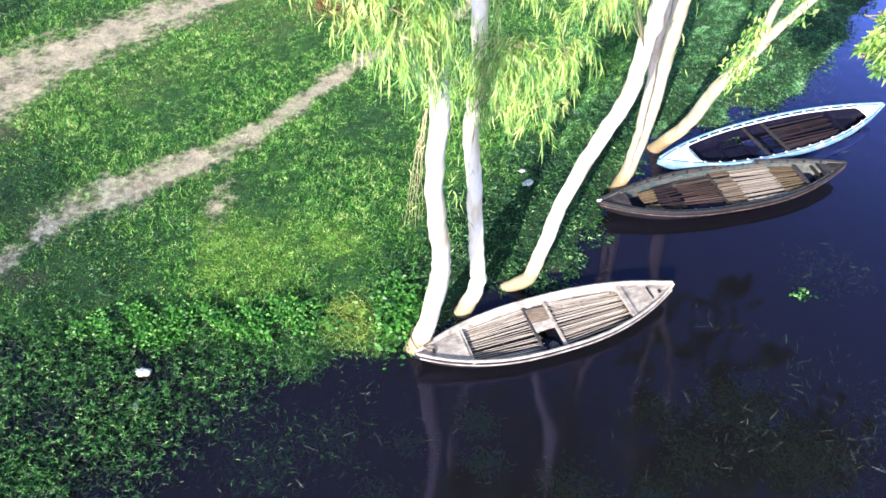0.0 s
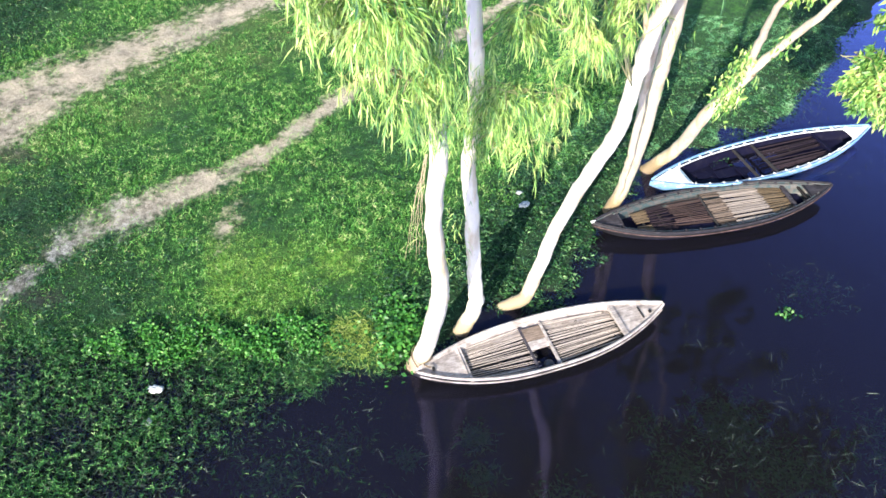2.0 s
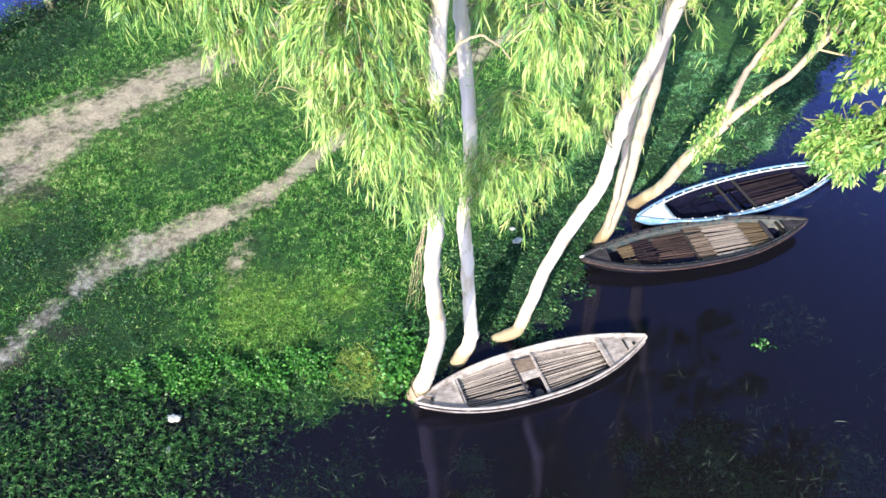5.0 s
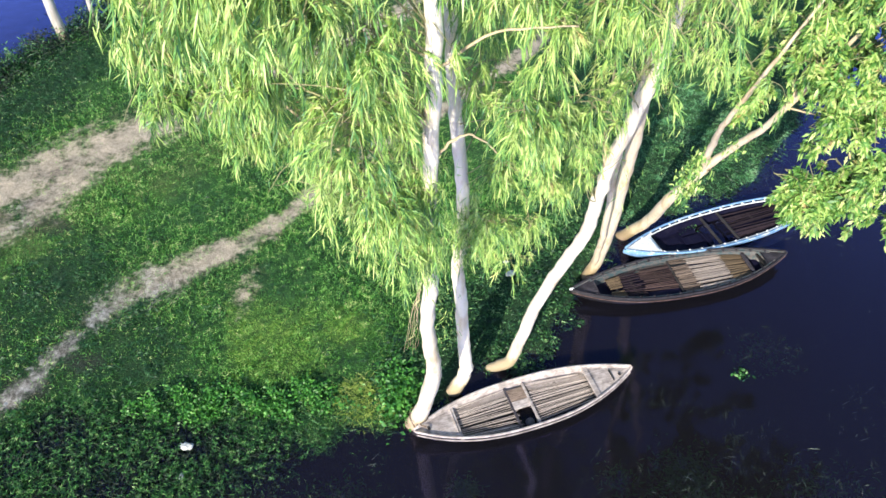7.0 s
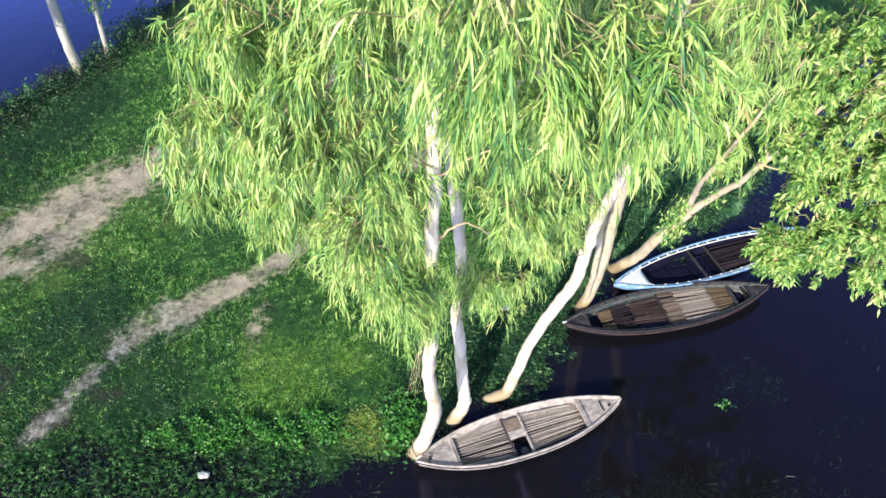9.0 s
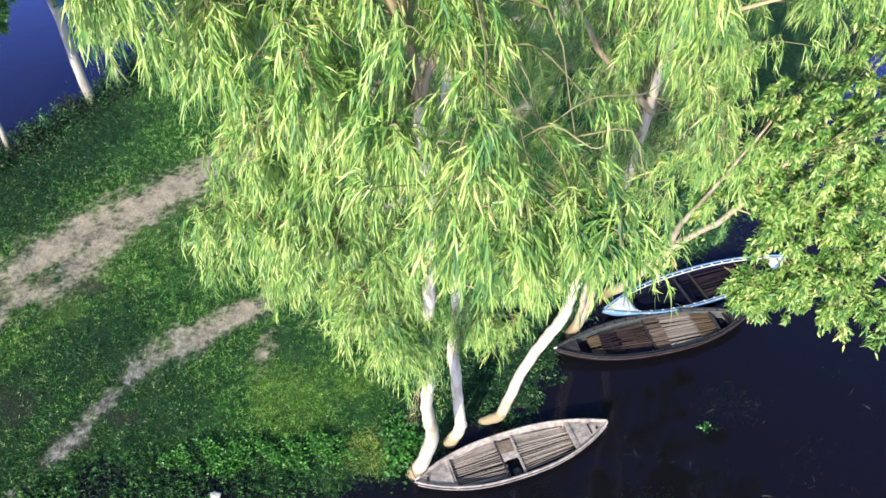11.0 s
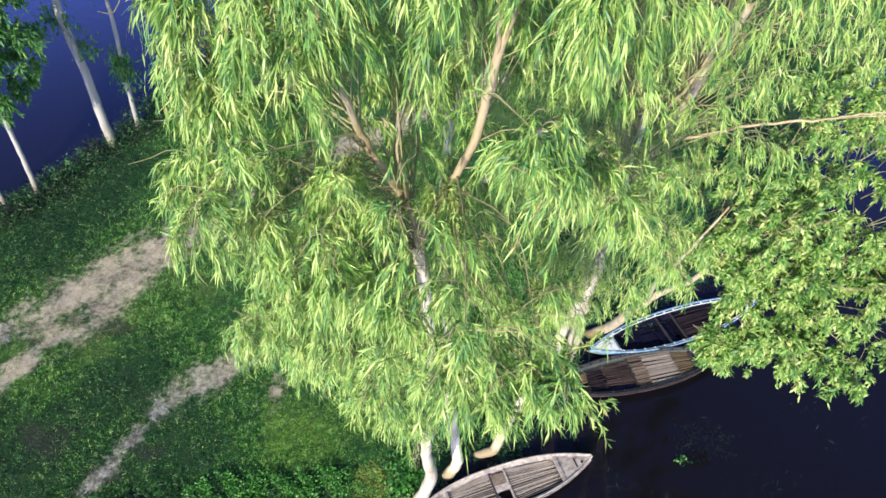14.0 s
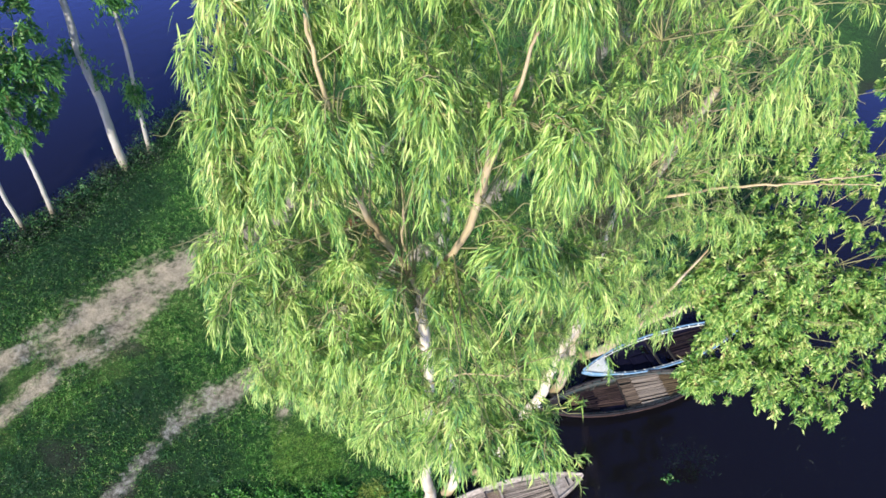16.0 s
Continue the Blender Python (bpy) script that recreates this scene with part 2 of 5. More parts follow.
M_GROUND, M_WATER = ground_material(), water_material()
M_GRASS = leaf_material("grass_blades", [(0.0, (0.006, 0.032, 0.010)), (0.33, (0.036, 0.165, 0.032)), (0.6, (0.14, 0.43, 0.07)), (0.84, (0.40, 0.63, 0.19)), (1.0, (0.62, 0.60, 0.33))], 0.22, 0.6, 5.0, 2.3)
M_WILLOW = leaf_material("gum_leaves", [(0.0, (0.024, 0.10, 0.045)), (0.25, (0.095, 0.25, 0.06)), (0.55, (0.31, 0.49, 0.105)), (0.84, (0.58, 0.69, 0.23)), (0.96, (0.58, 0.58, 0.22)), (1.0, (0.44, 0.34, 0.13))], 0.16, 0.45, 2.2, 1.7)
M_BROAD = leaf_material("shade_tree_leaves", [(0.0, (0.022, 0.08, 0.02)), (0.35, (0.09, 0.24, 0.045)), (0.66, (0.33, 0.50, 0.12)), (0.92, (0.60, 0.66, 0.26)), (1.0, (0.42, 0.30, 0.13))], 0.17, 0.5, 2.0, 1.7)
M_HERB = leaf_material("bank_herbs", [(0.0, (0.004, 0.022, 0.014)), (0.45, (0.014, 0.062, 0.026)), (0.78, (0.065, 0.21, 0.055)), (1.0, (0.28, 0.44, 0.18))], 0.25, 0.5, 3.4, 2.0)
# blades coloured brighter, in place of sunlight that the crowns block
M_BANK = leaf_material("bank_grass", [(0.0, (0.03, 0.12, 0.06)), (0.35, (0.10, 0.34, 0.14)), (0.75, (0.28, 0.58, 0.26)), (1.0, (0.52, 0.66, 0.44))], 0.3, 0.5, 2.4, 1.8)
M_RANK = leaf_material("coarse_herbs", [(0.0, (0.004, 0.024, 0.014)), (0.5, (0.010, 0.062, 0.022)), (0.85, (0.036, 0.15, 0.045)), (1.0, (0.26, 0.40, 0.22))], 0.25, 0.5, 2.6, 1.7)
M_FAR = leaf_material("far_bank_leaves", [(0.0, (0.015, 0.075, 0.03)), (0.45, (0.06, 0.21, 0.05)), (0.85, (0.21, 0.42, 0.10)), (1.0, (0.36, 0.46, 0.18))], 0.25, 0.5, 1.6, 1.2)
M_HYACINTH = leaf_material("broad_water_plants", [(0.0, (0.010, 0.06, 0.014)), (0.4, (0.04, 0.18, 0.025)), (0.8, (0.10, 0.31, 0.05)), (1.0, (0.30, 0.50, 0.17))], 0.2, 0.45, 5.0, 1.9)
M_MARSH = leaf_material("marsh_plants", [(0.0, (0.005, 0.028, 0.010)), (0.5, (0.018, 0.095, 0.024)), (0.8, (0.08, 0.28, 0.05)), (1.0, (0.40, 0.58, 0.24))], 0.2, 0.5, 7.0, 2.2)
M_REED = leaf_material("pale_floating_stems", [(0.0, (0.015, 0.03, 0.025)), (0.65, (0.05, 0.08, 0.06)), (0.9, (0.16, 0.20, 0.15)), (1.0, (0.40, 0.42, 0.34))], 0.2, 0.5)
M_STRAW = leaf_material("dry_yellow_grass", [(0.0, (0.10, 0.19, 0.03)), (0.4, (0.30, 0.42, 0.07)), (1.0, (0.54, 0.58, 0.20))], 0.25, 0.6)
M_GAP_LEAVES = leaf_material("dark_gap_leaves", [(0.0, (0.004, 0.014, 0.008)), (0.7, (0.010, 0.035, 0.014)), (1.0, (0.03, 0.08, 0.03))], 0.1, 0.6, 3.0)
M_WEED = leaf_material("water_weed", [(0.0, (0.07, 0.18, 0.08)), (0.5, (0.17, 0.42, 0.16)), (1.0, (0.36, 0.58, 0.27))], 0.25, 0.6, 3.0)
M_MOWN = leaf_material("mown_blades", [(0.0, (0.05, 0.17, 0.02)), (0.4, (0.16, 0.38, 0.045)), (0.8, (0.36, 0.54, 0.11)), (1.0, (0.55, 0.56, 0.24))], 0.22, 0.6, 4.0, 1.2)
M_VERGE = leaf_material("verge_grass", [(0.0, (0.045, 0.075, 0.025)), (0.4, (0.13, 0.16, 0.055)), (0.8, (0.33, 0.30, 0.16)), (1.0, (0.50, 0.44, 0.30))], 0.2, 0.7, 2.0, 1.2)
M_SCRUB = leaf_material("dark_shore_scrub", [(0.0, (0.008, 0.010, 0.012)), (0.55, (0.022, 0.034, 0.024)), (0.9, (0.06, 0.11, 0.05)), (1.0, (0.22, 0.26, 0.16))], 0.15, 0.6, 2.0, 1.2)
M_TWIG = leaf_material("dry_brush", [(0.0, (0.05, 0.025, 0.012)), (0.6, (0.20, 0.10, 0.05)), (1.0, (0.36, 0.22, 0.12))], 0.1, 0.8)
M_BARK = bark_material("pale_bark", (0.68, 0.61, 0.47), (0.50, 0.40, 0.26), (0.58, 0.52, 0.44))
# cream bark, warmed and lightened to offset the bluish shade under the crowns
M_WARM_BARK = bark_material("warm_bark", (0.84, 0.76, 0.60), (0.66, 0.53, 0.34), (0.6, 0.53, 0.42))
M_BARK_GREY = bark_material("grey_bark", (0.46, 0.44, 0.43), (0.33, 0.30, 0.27), (0.5, 0.45, 0.42))
M_BARK_TAN = bark_material("tan_bark", (0.56, 0.475, 0.33), (0.40, 0.30, 0.17), (0.5, 0.42, 0.35))
M_SHOOT = bark_material("shoot_bark", (0.30, 0.29, 0.14), (0.20, 0.18, 0.08), (0.5, 0.45, 0.38))
M_LIMB = bark_material("limb_bark", (0.50, 0.40, 0.24), (0.32, 0.23, 0.12), (0.5, 0.45, 0.38))
M_PALE_WOOD = wood_material("bleached_boat_wood", (0.31, 0.265, 0.255), (0.72, 0.635, 0.60), vary=0.25)
M_STICK = wood_material("bleached_bamboo", (0.42, 0.345, 0.31), (0.86, 0.75, 0.68), vary=0.45)
M_OLD_WOOD = wood_material("grey_boat_wood", (0.014, 0.013, 0.020), (0.085, 0.076, 0.09), spec=0.2)
M_RED_WOOD = wood_material("brown_slats", (0.02, 0.014, 0.016), (0.17, 0.105, 0.095), vary=0.65)
M_TAN_MAT = wood_material("tan_split_bamboo", (0.07, 0.05, 0.042), (0.34, 0.255, 0.20), vary=0.55)
M_CREAM_MAT = wood_material("cream_split_bamboo", (0.24, 0.19, 0.165), (0.60, 0.51, 0.45), vary=0.4)
M_YELLOW_MAT = wood_material("straw_mat", (0.085, 0.06, 0.038), (0.25, 0.18, 0.11), vary=0.3)
M_DARK_SLAT = wood_material("dark_slats", (0.008, 0.006, 0.011), (0.075, 0.05, 0.06), vary=0.6, spec=0.15)
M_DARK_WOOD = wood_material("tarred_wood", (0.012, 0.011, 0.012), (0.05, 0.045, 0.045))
M_BILGE = plain_material("near_black_bilge", (0.009, 0.009, 0.012), 0.5)
M_BLUE = painted_material("sky_blue_paint", (0.20, 0.38, 0.64), (0.60, 0.64, 0.67), 0.45)
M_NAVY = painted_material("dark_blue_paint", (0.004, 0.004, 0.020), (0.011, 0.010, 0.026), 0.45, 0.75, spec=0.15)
M_WHITE = painted_material("white_boat_paint", (0.80, 0.81, 0.82), (0.36, 0.40, 0.44), 0.36)
M_TEAL = painted_material("worn_teal_paint", (0.045, 0.075, 0.085), (0.11, 0.10, 0.10), 0.52, scale=9.0)
M_TAR = painted_material("black_hull_tar", (0.015, 0.014, 0.015), (0.06, 0.05, 0.045), 0.4)
M_CLOTH = plain_material("white_plastic", (0.64, 0.65, 0.64), 0.45, 14.0, 0.5)
M_POT = plain_material("dull_metal_pot", (0.07, 0.08, 0.10), 0.4, 12.0, 0.5)


# ---- building helpers ----
def fast_mesh(name, verts, quads):
    me = bpy.data.meshes.new(name)
    verts, quads = np.asarray(verts, np.float32), np.asarray(quads, np.int32)
    k = quads.shape[1]
    me.vertices.add(len(verts))
    me.vertices.foreach_set("co", verts.ravel())
    me.loops.add(quads.size)
    me.loops.foreach_set("vertex_index", quads.ravel())
    me.polygons.add(len(quads))
    me.polygons.foreach_set("loop_start", np.arange(0, quads.size, k, dtype=np.int32))
    me.update(calc_edges=True)
    return me


def place(name, me, mat, parent=None, label="", smooth=False):
    """Links a mesh as one object, under a parent if there is one."""
    if mat and not me.materials:
        me.materials.append(mat)
    if smooth:
        me.polygons.foreach_set("use_smooth", np.ones(len(me.polygons), bool))
    ob = new(name, me)
    ob.parent = parent
    return tagged(ob, label)


def part(name, bm, mat, parent, label="", smooth=False):
    me = bpy.data.meshes.new(name)
    bm.to_mesh(me)
    bm.free()
    return place(name, me, mat, parent, label, smooth)


def spline(points, steps=6):
    """A smooth line through the points (Catmull-Rom)."""
    p = np.array(points, float)
    p = np.vstack([2 * p[0] - p[1], p, 2 * p[-1] - p[-2]])
    out = []
    for i in range(1, len(p) - 2):
        for t in np.linspace(0, 1, steps, endpoint=False):
            a, b, c, d = p[i - 1 : i + 3]
            out.append(0.5 * (2 * b + (c - a) * t + (2 * a - 5 * b + 4 * c - d) * t * t + (3 * b - a - 3 * c + d) * t**3))
    out.append(p[-2])
    return np.array(out)


def tube_arrays(line, radii, seg=8, knots=0.0, rng=None):
    line = np.asarray(line, float)
    radii = np.interp(np.linspace(0, 1, len(line)), np.linspace(0, 1, len(radii)), radii)
    tang = np.gradient(line, axis=0)
    tang /= np.linalg.norm(tang, axis=1)[:, None] + 1e-9
    u = np.zeros_like(tang)
    last = np.array([1.0, 0.13, 0.07]) if abs(tang[0, 0]) < 0.9 else np.array([0.1, 1.0, 0.2])
    for k, t in enumerate(tang):
        last = last - t * (last @ t)
        last /= np.linalg.norm(last)
        u[k] = last
    w = np.cross(tang, u)
    ang = np.linspace(0, 2 * np.pi, seg, endpoint=False)
    rr = radii[:, None] * np.ones(seg)
    if knots and rng is not None:
        rr = rr * (1 + knots * rng.normal(size=rr.shape))
    v = line[:, None] + rr[..., None] * (np.cos(ang)[None, :, None] * u[:, None] + np.sin(ang)[None, :, None] * w[:, None])
    n = len(line)
    i, j = np.meshgrid(np.arange(n - 1), np.arange(seg), indexing="ij")
    j2 = (j + 1) % seg
    q = np.stack([i * seg + j, i * seg + j2, (i + 1) * seg + j2, (i + 1) * seg + j], -1).reshape(-1, 4)
    return v.reshape(-1, 3), q


def joined(arrays):
    vs, qs, base = [], [], 0
    for v, q in arrays:
        vs.append(v)
        qs.append(q + base)
        base += len(v)
    return np.concatenate(vs), np.concatenate(qs)


LEAF_ROWS = np.array([0.0, 0.3, 0.65, 1.0])
LEAF_WIDTH = np.array([0.45, 1.0, 0.85, 0.08])
LANCE_ROWS, LANCE_WIDTH = np.array([0.0, 0.45, 1.0]), np.array([0.4, 1.0, 0.08])
BROAD_ROWS, BROAD_WIDTH = np.array([0.0, 0.45, 1.0]), np.array([0.2, 1.0, 0.06])
ROUND_ROWS, ROUND_WIDTH = np.array([0.0, 0.25, 0.7, 1.0]), np.array([0.3, 0.9, 1.0, 0.35])
BLADE_ROWS, BLADE_WIDTH = np.array([0.0, 1.0]), np.array([1.0, 0.12])


def leaf_arrays(base, way, length, width, droop, rng, rows=LEAF_ROWS, shape=LEAF_WIDTH, curl=0.0):
    """Curved lance-shaped leaves, a strip of three faces each."""
    n = len(base)
    side = np.cross(way, rng.normal(size=(n, 3)))
    side /= np.linalg.norm(side, axis=1)[:, None] + 1e-9
    t = rows[None, :, None]
    mid = base[:, None] + way[:, None] * (length[:, None, None] * t)
    mid[..., 2] -= (droop * length)[:, None] * rows[None] ** 2
    if curl:
        mid += (rng.normal(size=(n, 3)) * curl * length[:, None])[:, None] * t**2
    half = side[:, None] * (0.5 * width[:, None, None] * shape[None, :, None])
    k = len(rows)
    v = np.stack([mid - half, mid + half], 2).reshape(n, 2 * k, 3)
    q = np.array([[2 * i, 2 * i + 1, 2 * i + 3, 2 * i + 2] for i in range(k - 1)])
    faces = (np.arange(n)[:, None, None] * 2 * k + q[None]).reshape(-1, 4)
    return v.reshape(-1, 3), faces


def unit(v):
    return v / (np.linalg.norm(v, axis=-1, keepdims=True) + 1e-9)


# ---- the land: a low strip between two waters ----
NEAR_X = [-60, -25, -16, -10, -6.5, -5, -3.4, -2.1, -0.8, 0.0, 0.6, 1.6, 2.5, 3.6, 4.5, 4.95, 5.9, 7.0, 8.2, 9.4, 10.2, 11.4, 12.4, 20, 30, 90]
NEAR_Y = [-30, -2, 4, 7.4, 9.6, 9.6, 9.5, 9.35, 9.3, 9.5, 9.6, 10.4, 11.1, 11.6, 12.9, 14.0, 15.4, 16.2, 17.0, 17.5, 18.4, 19.8, 21.6, 30, 42, 110]
FAR_Y = [-40, 8, 14, 18.9, 19.8, 21.9, 23.5, 24.8, 26.5, 28.2, 40, 80, 160]
FAR_X = [-70, -24, -18.5, -14.8, -13.9, -12.8, -11.9, -11.1, -10.5, -10.1, -6, 10, 45]


def inland(x, y):
    """Metres from the nearer shore, minus in the water."""
    s = np.minimum((y - np.interp(x, NEAR_X, NEAR_Y)) * 0.8, (x - np.interp(y, FAR_Y, FAR_X)) * 0.8)
    return s + 0.22 * np.sin(1.7 * x + 0.6) * np.sin(1.3 * y) + 0.1 * np.sin(4.1 * x + 2 * y)


def height(x, y):
    s = inland(x, y)
    dry = 0.30 * (1 - np.exp(-np.maximum(s, 0) / 1.1)) + 0.03 * np.sin(0.9 * x) * np.sin(0.8 * y + 1)
    return np.where(s > 0, np.minimum(dry, s + 0.02) + 0.02, -np.minimum(1.6, 0.45 * -s) + 0.02)


def near_line(x, y, line, widths):
    """How deep a place lies in a band of changing width along a line: 1 in its middle, 0 at its edge, minus outside."""
    best = np.full(np.shape(x), -9.0)
    for (ax, ay), (bx, by), wa, wb in zip(line[:-1], line[1:], widths[:-1], widths[1:]):
        dx, dy = bx - ax, by - ay
        t = np.clip(((x - ax) * dx + (y - ay) * dy) / (dx * dx + dy * dy), 0, 1)
        d = np.hypot(x - ax - t * dx, y - ay - t * dy)
        best = np.maximum(best, 1 - d / (wa + (wb - wa) * t))
    return best


WIDE_PATH = [(-19, 6.5), (-14, 11.9), (-12.4, 13.6), (-11.4, 14.6), (-10.4, 15.6), (-9.2, 16.8), (-8.0, 18.0), (-6.7, 19.3), (-5.0, 21.2), (-3.7, 22.5), (0, 26), (8, 33), (20, 44)]
WIDE_W = [0.5, 0.5, 0.6, 0.72, 0.95, 1.15, 1.0, 0.8, 0.7, 0.66, 0.6, 0.6, 0.6]
FORK_PATH = [(-13.5, 9.7), (-11.9, 11.8), (-11.1, 12.5), (-10.5, 13.5), (-9.8, 14.5), (-9.2, 15.5), (-8.8, 16.4)]
FORK_W = [0.4, 0.45, 0.5, 0.55, 0.75, 0.85, 0.7]
FOOT_PATH = [(-9.2, 6.2), (-8.5, 7.7), (-7.98, 8.85), (-7.62, 9.55), (-7.22, 10.2), (-6.85, 10.98), (-6.42, 11.62), (-5.75, 12.5), (-4.95, 13.25), (-4.0, 13.9), (-3.15, 14.7), (-2.4, 15.8), (-1.6, 17.0), (-0.7, 18.1), (1.5, 20.5), (5, 25)]
FOOT_W = [0.3, 0.3, 0.3, 0.32, 0.36, 0.44, 0.56, 0.66, 0.56, 0.44, 0.36, 0.3, 0.28, 0.3, 0.3, 0.3]


def wobble(x, y):
    return np.sin(3.1 * x + 1.3 * y) * np.sin(2.7 * y - 0.8 * x + 1) + 0.7 * np.sin(7.3 * x - 2.1 * y + 2) * np.sin(6.1 * y + 1.7 * x) + 0.5 * np.sin(15 * x + 3 * y) * np.sin(13 * y - 4 * x)


def bare_at(x, y):
    b = near_line(x, y, WIDE_PATH, WIDE_W)
    b = np.maximum(b, near_line(x, y, FORK_PATH, FORK_W))
    b = np.maximum(b, near_line(x, y, FOOT_PATH, FOOT_W))
    b = np.maximum(b, 0.72 - 0.7 * np.hypot((x + 3.2) / 0.26, (y - 12.55) / 0.5))
    b = b - 0.5 * (x < -8.6) * np.clip((16.0 - y) / 0.8, 0, 1) * np.clip(np.sin(2.3 * x - 3.1 * y + 1) * np.sin(1.9 * x + 2.2 * y) + 0.3, 0, 1)
    b = b - 0.42 * np.clip((13.0 - y) / 1.5, 0, 1) * np.clip((y - 9.6) / 1.2, 0.3, 1) * (x > -9.5)
    b = b - 0.4 * (b > -1) * np.clip((12.6 - y) / 0.8, 0, 1) * np.clip(np.sin(3.7 * x + 2.2 * y) * np.sin(4.3 * y - 1.6 * x) + 0.35, 0, 1)
    return b + 0.27 * wobble(x, y) + 0.16 * np.sin(23 * x - 9 * y + 1) * np.sin(19 * y + 11 * x) * (b > -1.5)


def dry_at(x, y):
    """The mown, yellowish plot and a few straw-coloured spots."""
    plot = np.clip(np.minimum.reduce([(x + 3.25 + 0.22 * (y - 10.4)) / 0.2, (-0.7 - x) / 1.4, (y - 9.9) / 1.0, (12.8 - y) / 1.4]), 0, 1) * 0.55
    spot = np.clip(1.3 - np.hypot((x + 0.75) / 0.6, (y - 11.8) / 0.6), 0, 1)
    verge = np.clip(1.1 + 1.4 * near_line(x - 0.75, y + 0.85, WIDE_PATH, [1.3] * len(WIDE_PATH)), 0, 1) * np.clip(0.45 + 0.35 * wobble(0.8 * x, 0.8 * y), 0, 1)
    return np.maximum.reduce([plot, spot * 0.7, verge])


def peat_at(x, y):
    """Patches of bare dark earth."""
    d = [1.2 - np.hypot((x - cx) / rx, (y - cy) / ry) for cx, cy, rx, ry in ((-9.85, 14.75, 0.45, 0.3), (-9.2, 15.4, 0.45, 0.3), (-8.6, 16.3, 0.4, 0.4), (-10.7, 13.9, 0.5, 0.3), (-8.3, 17.3, 0.25, 0.4), (-9.2, 10.8, 0.9, 0.6), (-7.3, 9.85, 0.7, 0.35), (-8.5, 14.5, 0.8, 0.4), (-6.4, 10.6, 0.5, 0.3), (-5.2, 9.5, 0.5, 0.25))]
    return np.clip(np.maximum.reduce(d) * 1.6 + 0.3 * wobble(x, y), 0, 1)


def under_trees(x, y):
    """The strip of herbs between the trees and the lake, where shade is put into the ground's colour."""
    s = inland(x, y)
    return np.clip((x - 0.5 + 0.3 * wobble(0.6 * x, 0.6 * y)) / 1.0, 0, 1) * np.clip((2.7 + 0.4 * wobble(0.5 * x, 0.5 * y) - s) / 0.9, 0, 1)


def rank_at(x, y):
    """Where coarse herbs stand and the ground is coloured darker: between the plot, the paths and the shore, and under
    the trees.
    """
    r = np.clip((-3.3 - x) / 1.6, 0, 1) * np.clip((13.2 + 0.55 * (-4 - x) * (x < -4) + 0.5 * wobble(0.5 * x, 0.5 * y) - y) / 2.2, 0, 1)
    r = np.maximum(r, np.clip((-0.6 - x) / 1.0, 0, 1) * np.clip((10.5 - y) / 0.5, 0, 1))
    r = np.maximum(r, np.clip((y - x - 27.0) / 1.0, 0, 1) * np.clip((-9.0 - x) / 1.5, 0, 1))
    r = r * (1 - np.clip(2 * dry_at(x, y), 0, 1))
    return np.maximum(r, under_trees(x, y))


def steps(lo, hi, fine, far):
    mid = np.arange(lo, hi, fine)
    grow = np.geomspace(fine * 2, far, 22)
    return np.concatenate([lo - np.cumsum(grow)[::-1], mid, hi + np.cumsum(grow)])


gx, gy = steps(-16.0, 14.0, 0.15, 500), steps(6.0, 31.0, 0.15, 500)
X, Y = np.meshgrid(gx, gy)
Z = height(X, Y)
rough = np.random.default_rng(3).normal(size=Z.shape) * 0.012
Z = Z + rough * (Z > 0.05)
nx, ny = len(gx), len(gy)
i, j = np.meshgrid(np.arange(ny - 1), np.arange(nx - 1), indexing="ij")
q = np.stack([i * nx + j, i * nx + j + 1, (i + 1) * nx + j + 1, (i + 1) * nx + j], -1).reshape(-1, 4)
me = fast_mesh("ground", np.stack([X, Y, Z], -1).reshape(-1, 3), q)
# mud reaches higher on the far shore, holding the bushes' shadows too
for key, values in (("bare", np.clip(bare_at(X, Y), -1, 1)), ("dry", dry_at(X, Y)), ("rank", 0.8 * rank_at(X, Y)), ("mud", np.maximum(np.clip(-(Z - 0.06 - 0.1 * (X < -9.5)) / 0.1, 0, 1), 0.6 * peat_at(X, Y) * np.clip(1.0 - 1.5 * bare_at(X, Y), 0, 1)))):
    me.attributes.new(key, "FLOAT", "POINT").data.foreach_set("value", values.ravel().astype(np.float32))
ground = place("ground", me, M_GROUND, smooth=True)
tagged(ground, "grassy strip of land with trodden pale dirt paths", "ground", kind="structure")

wx = 4000.0
me = fast_mesh("water", [(-wx, -wx, 0), (wx, -wx, 0), (wx, wx, 0), (-wx, wx, 0)], [[0, 1, 2, 3]])
tagged(place("water", me, M_WATER), "calm dark blue lake water around the bank", "water", kind="structure")


# ---- boats ----
def half_width(s, wide):
    return 0.5 * wide * np.maximum(1 - np.abs(s) ** 2.45, 0.0) + 0.012


def rim_height(s, rise):
    return 0.27 + rise * np.abs(s) ** 2.6


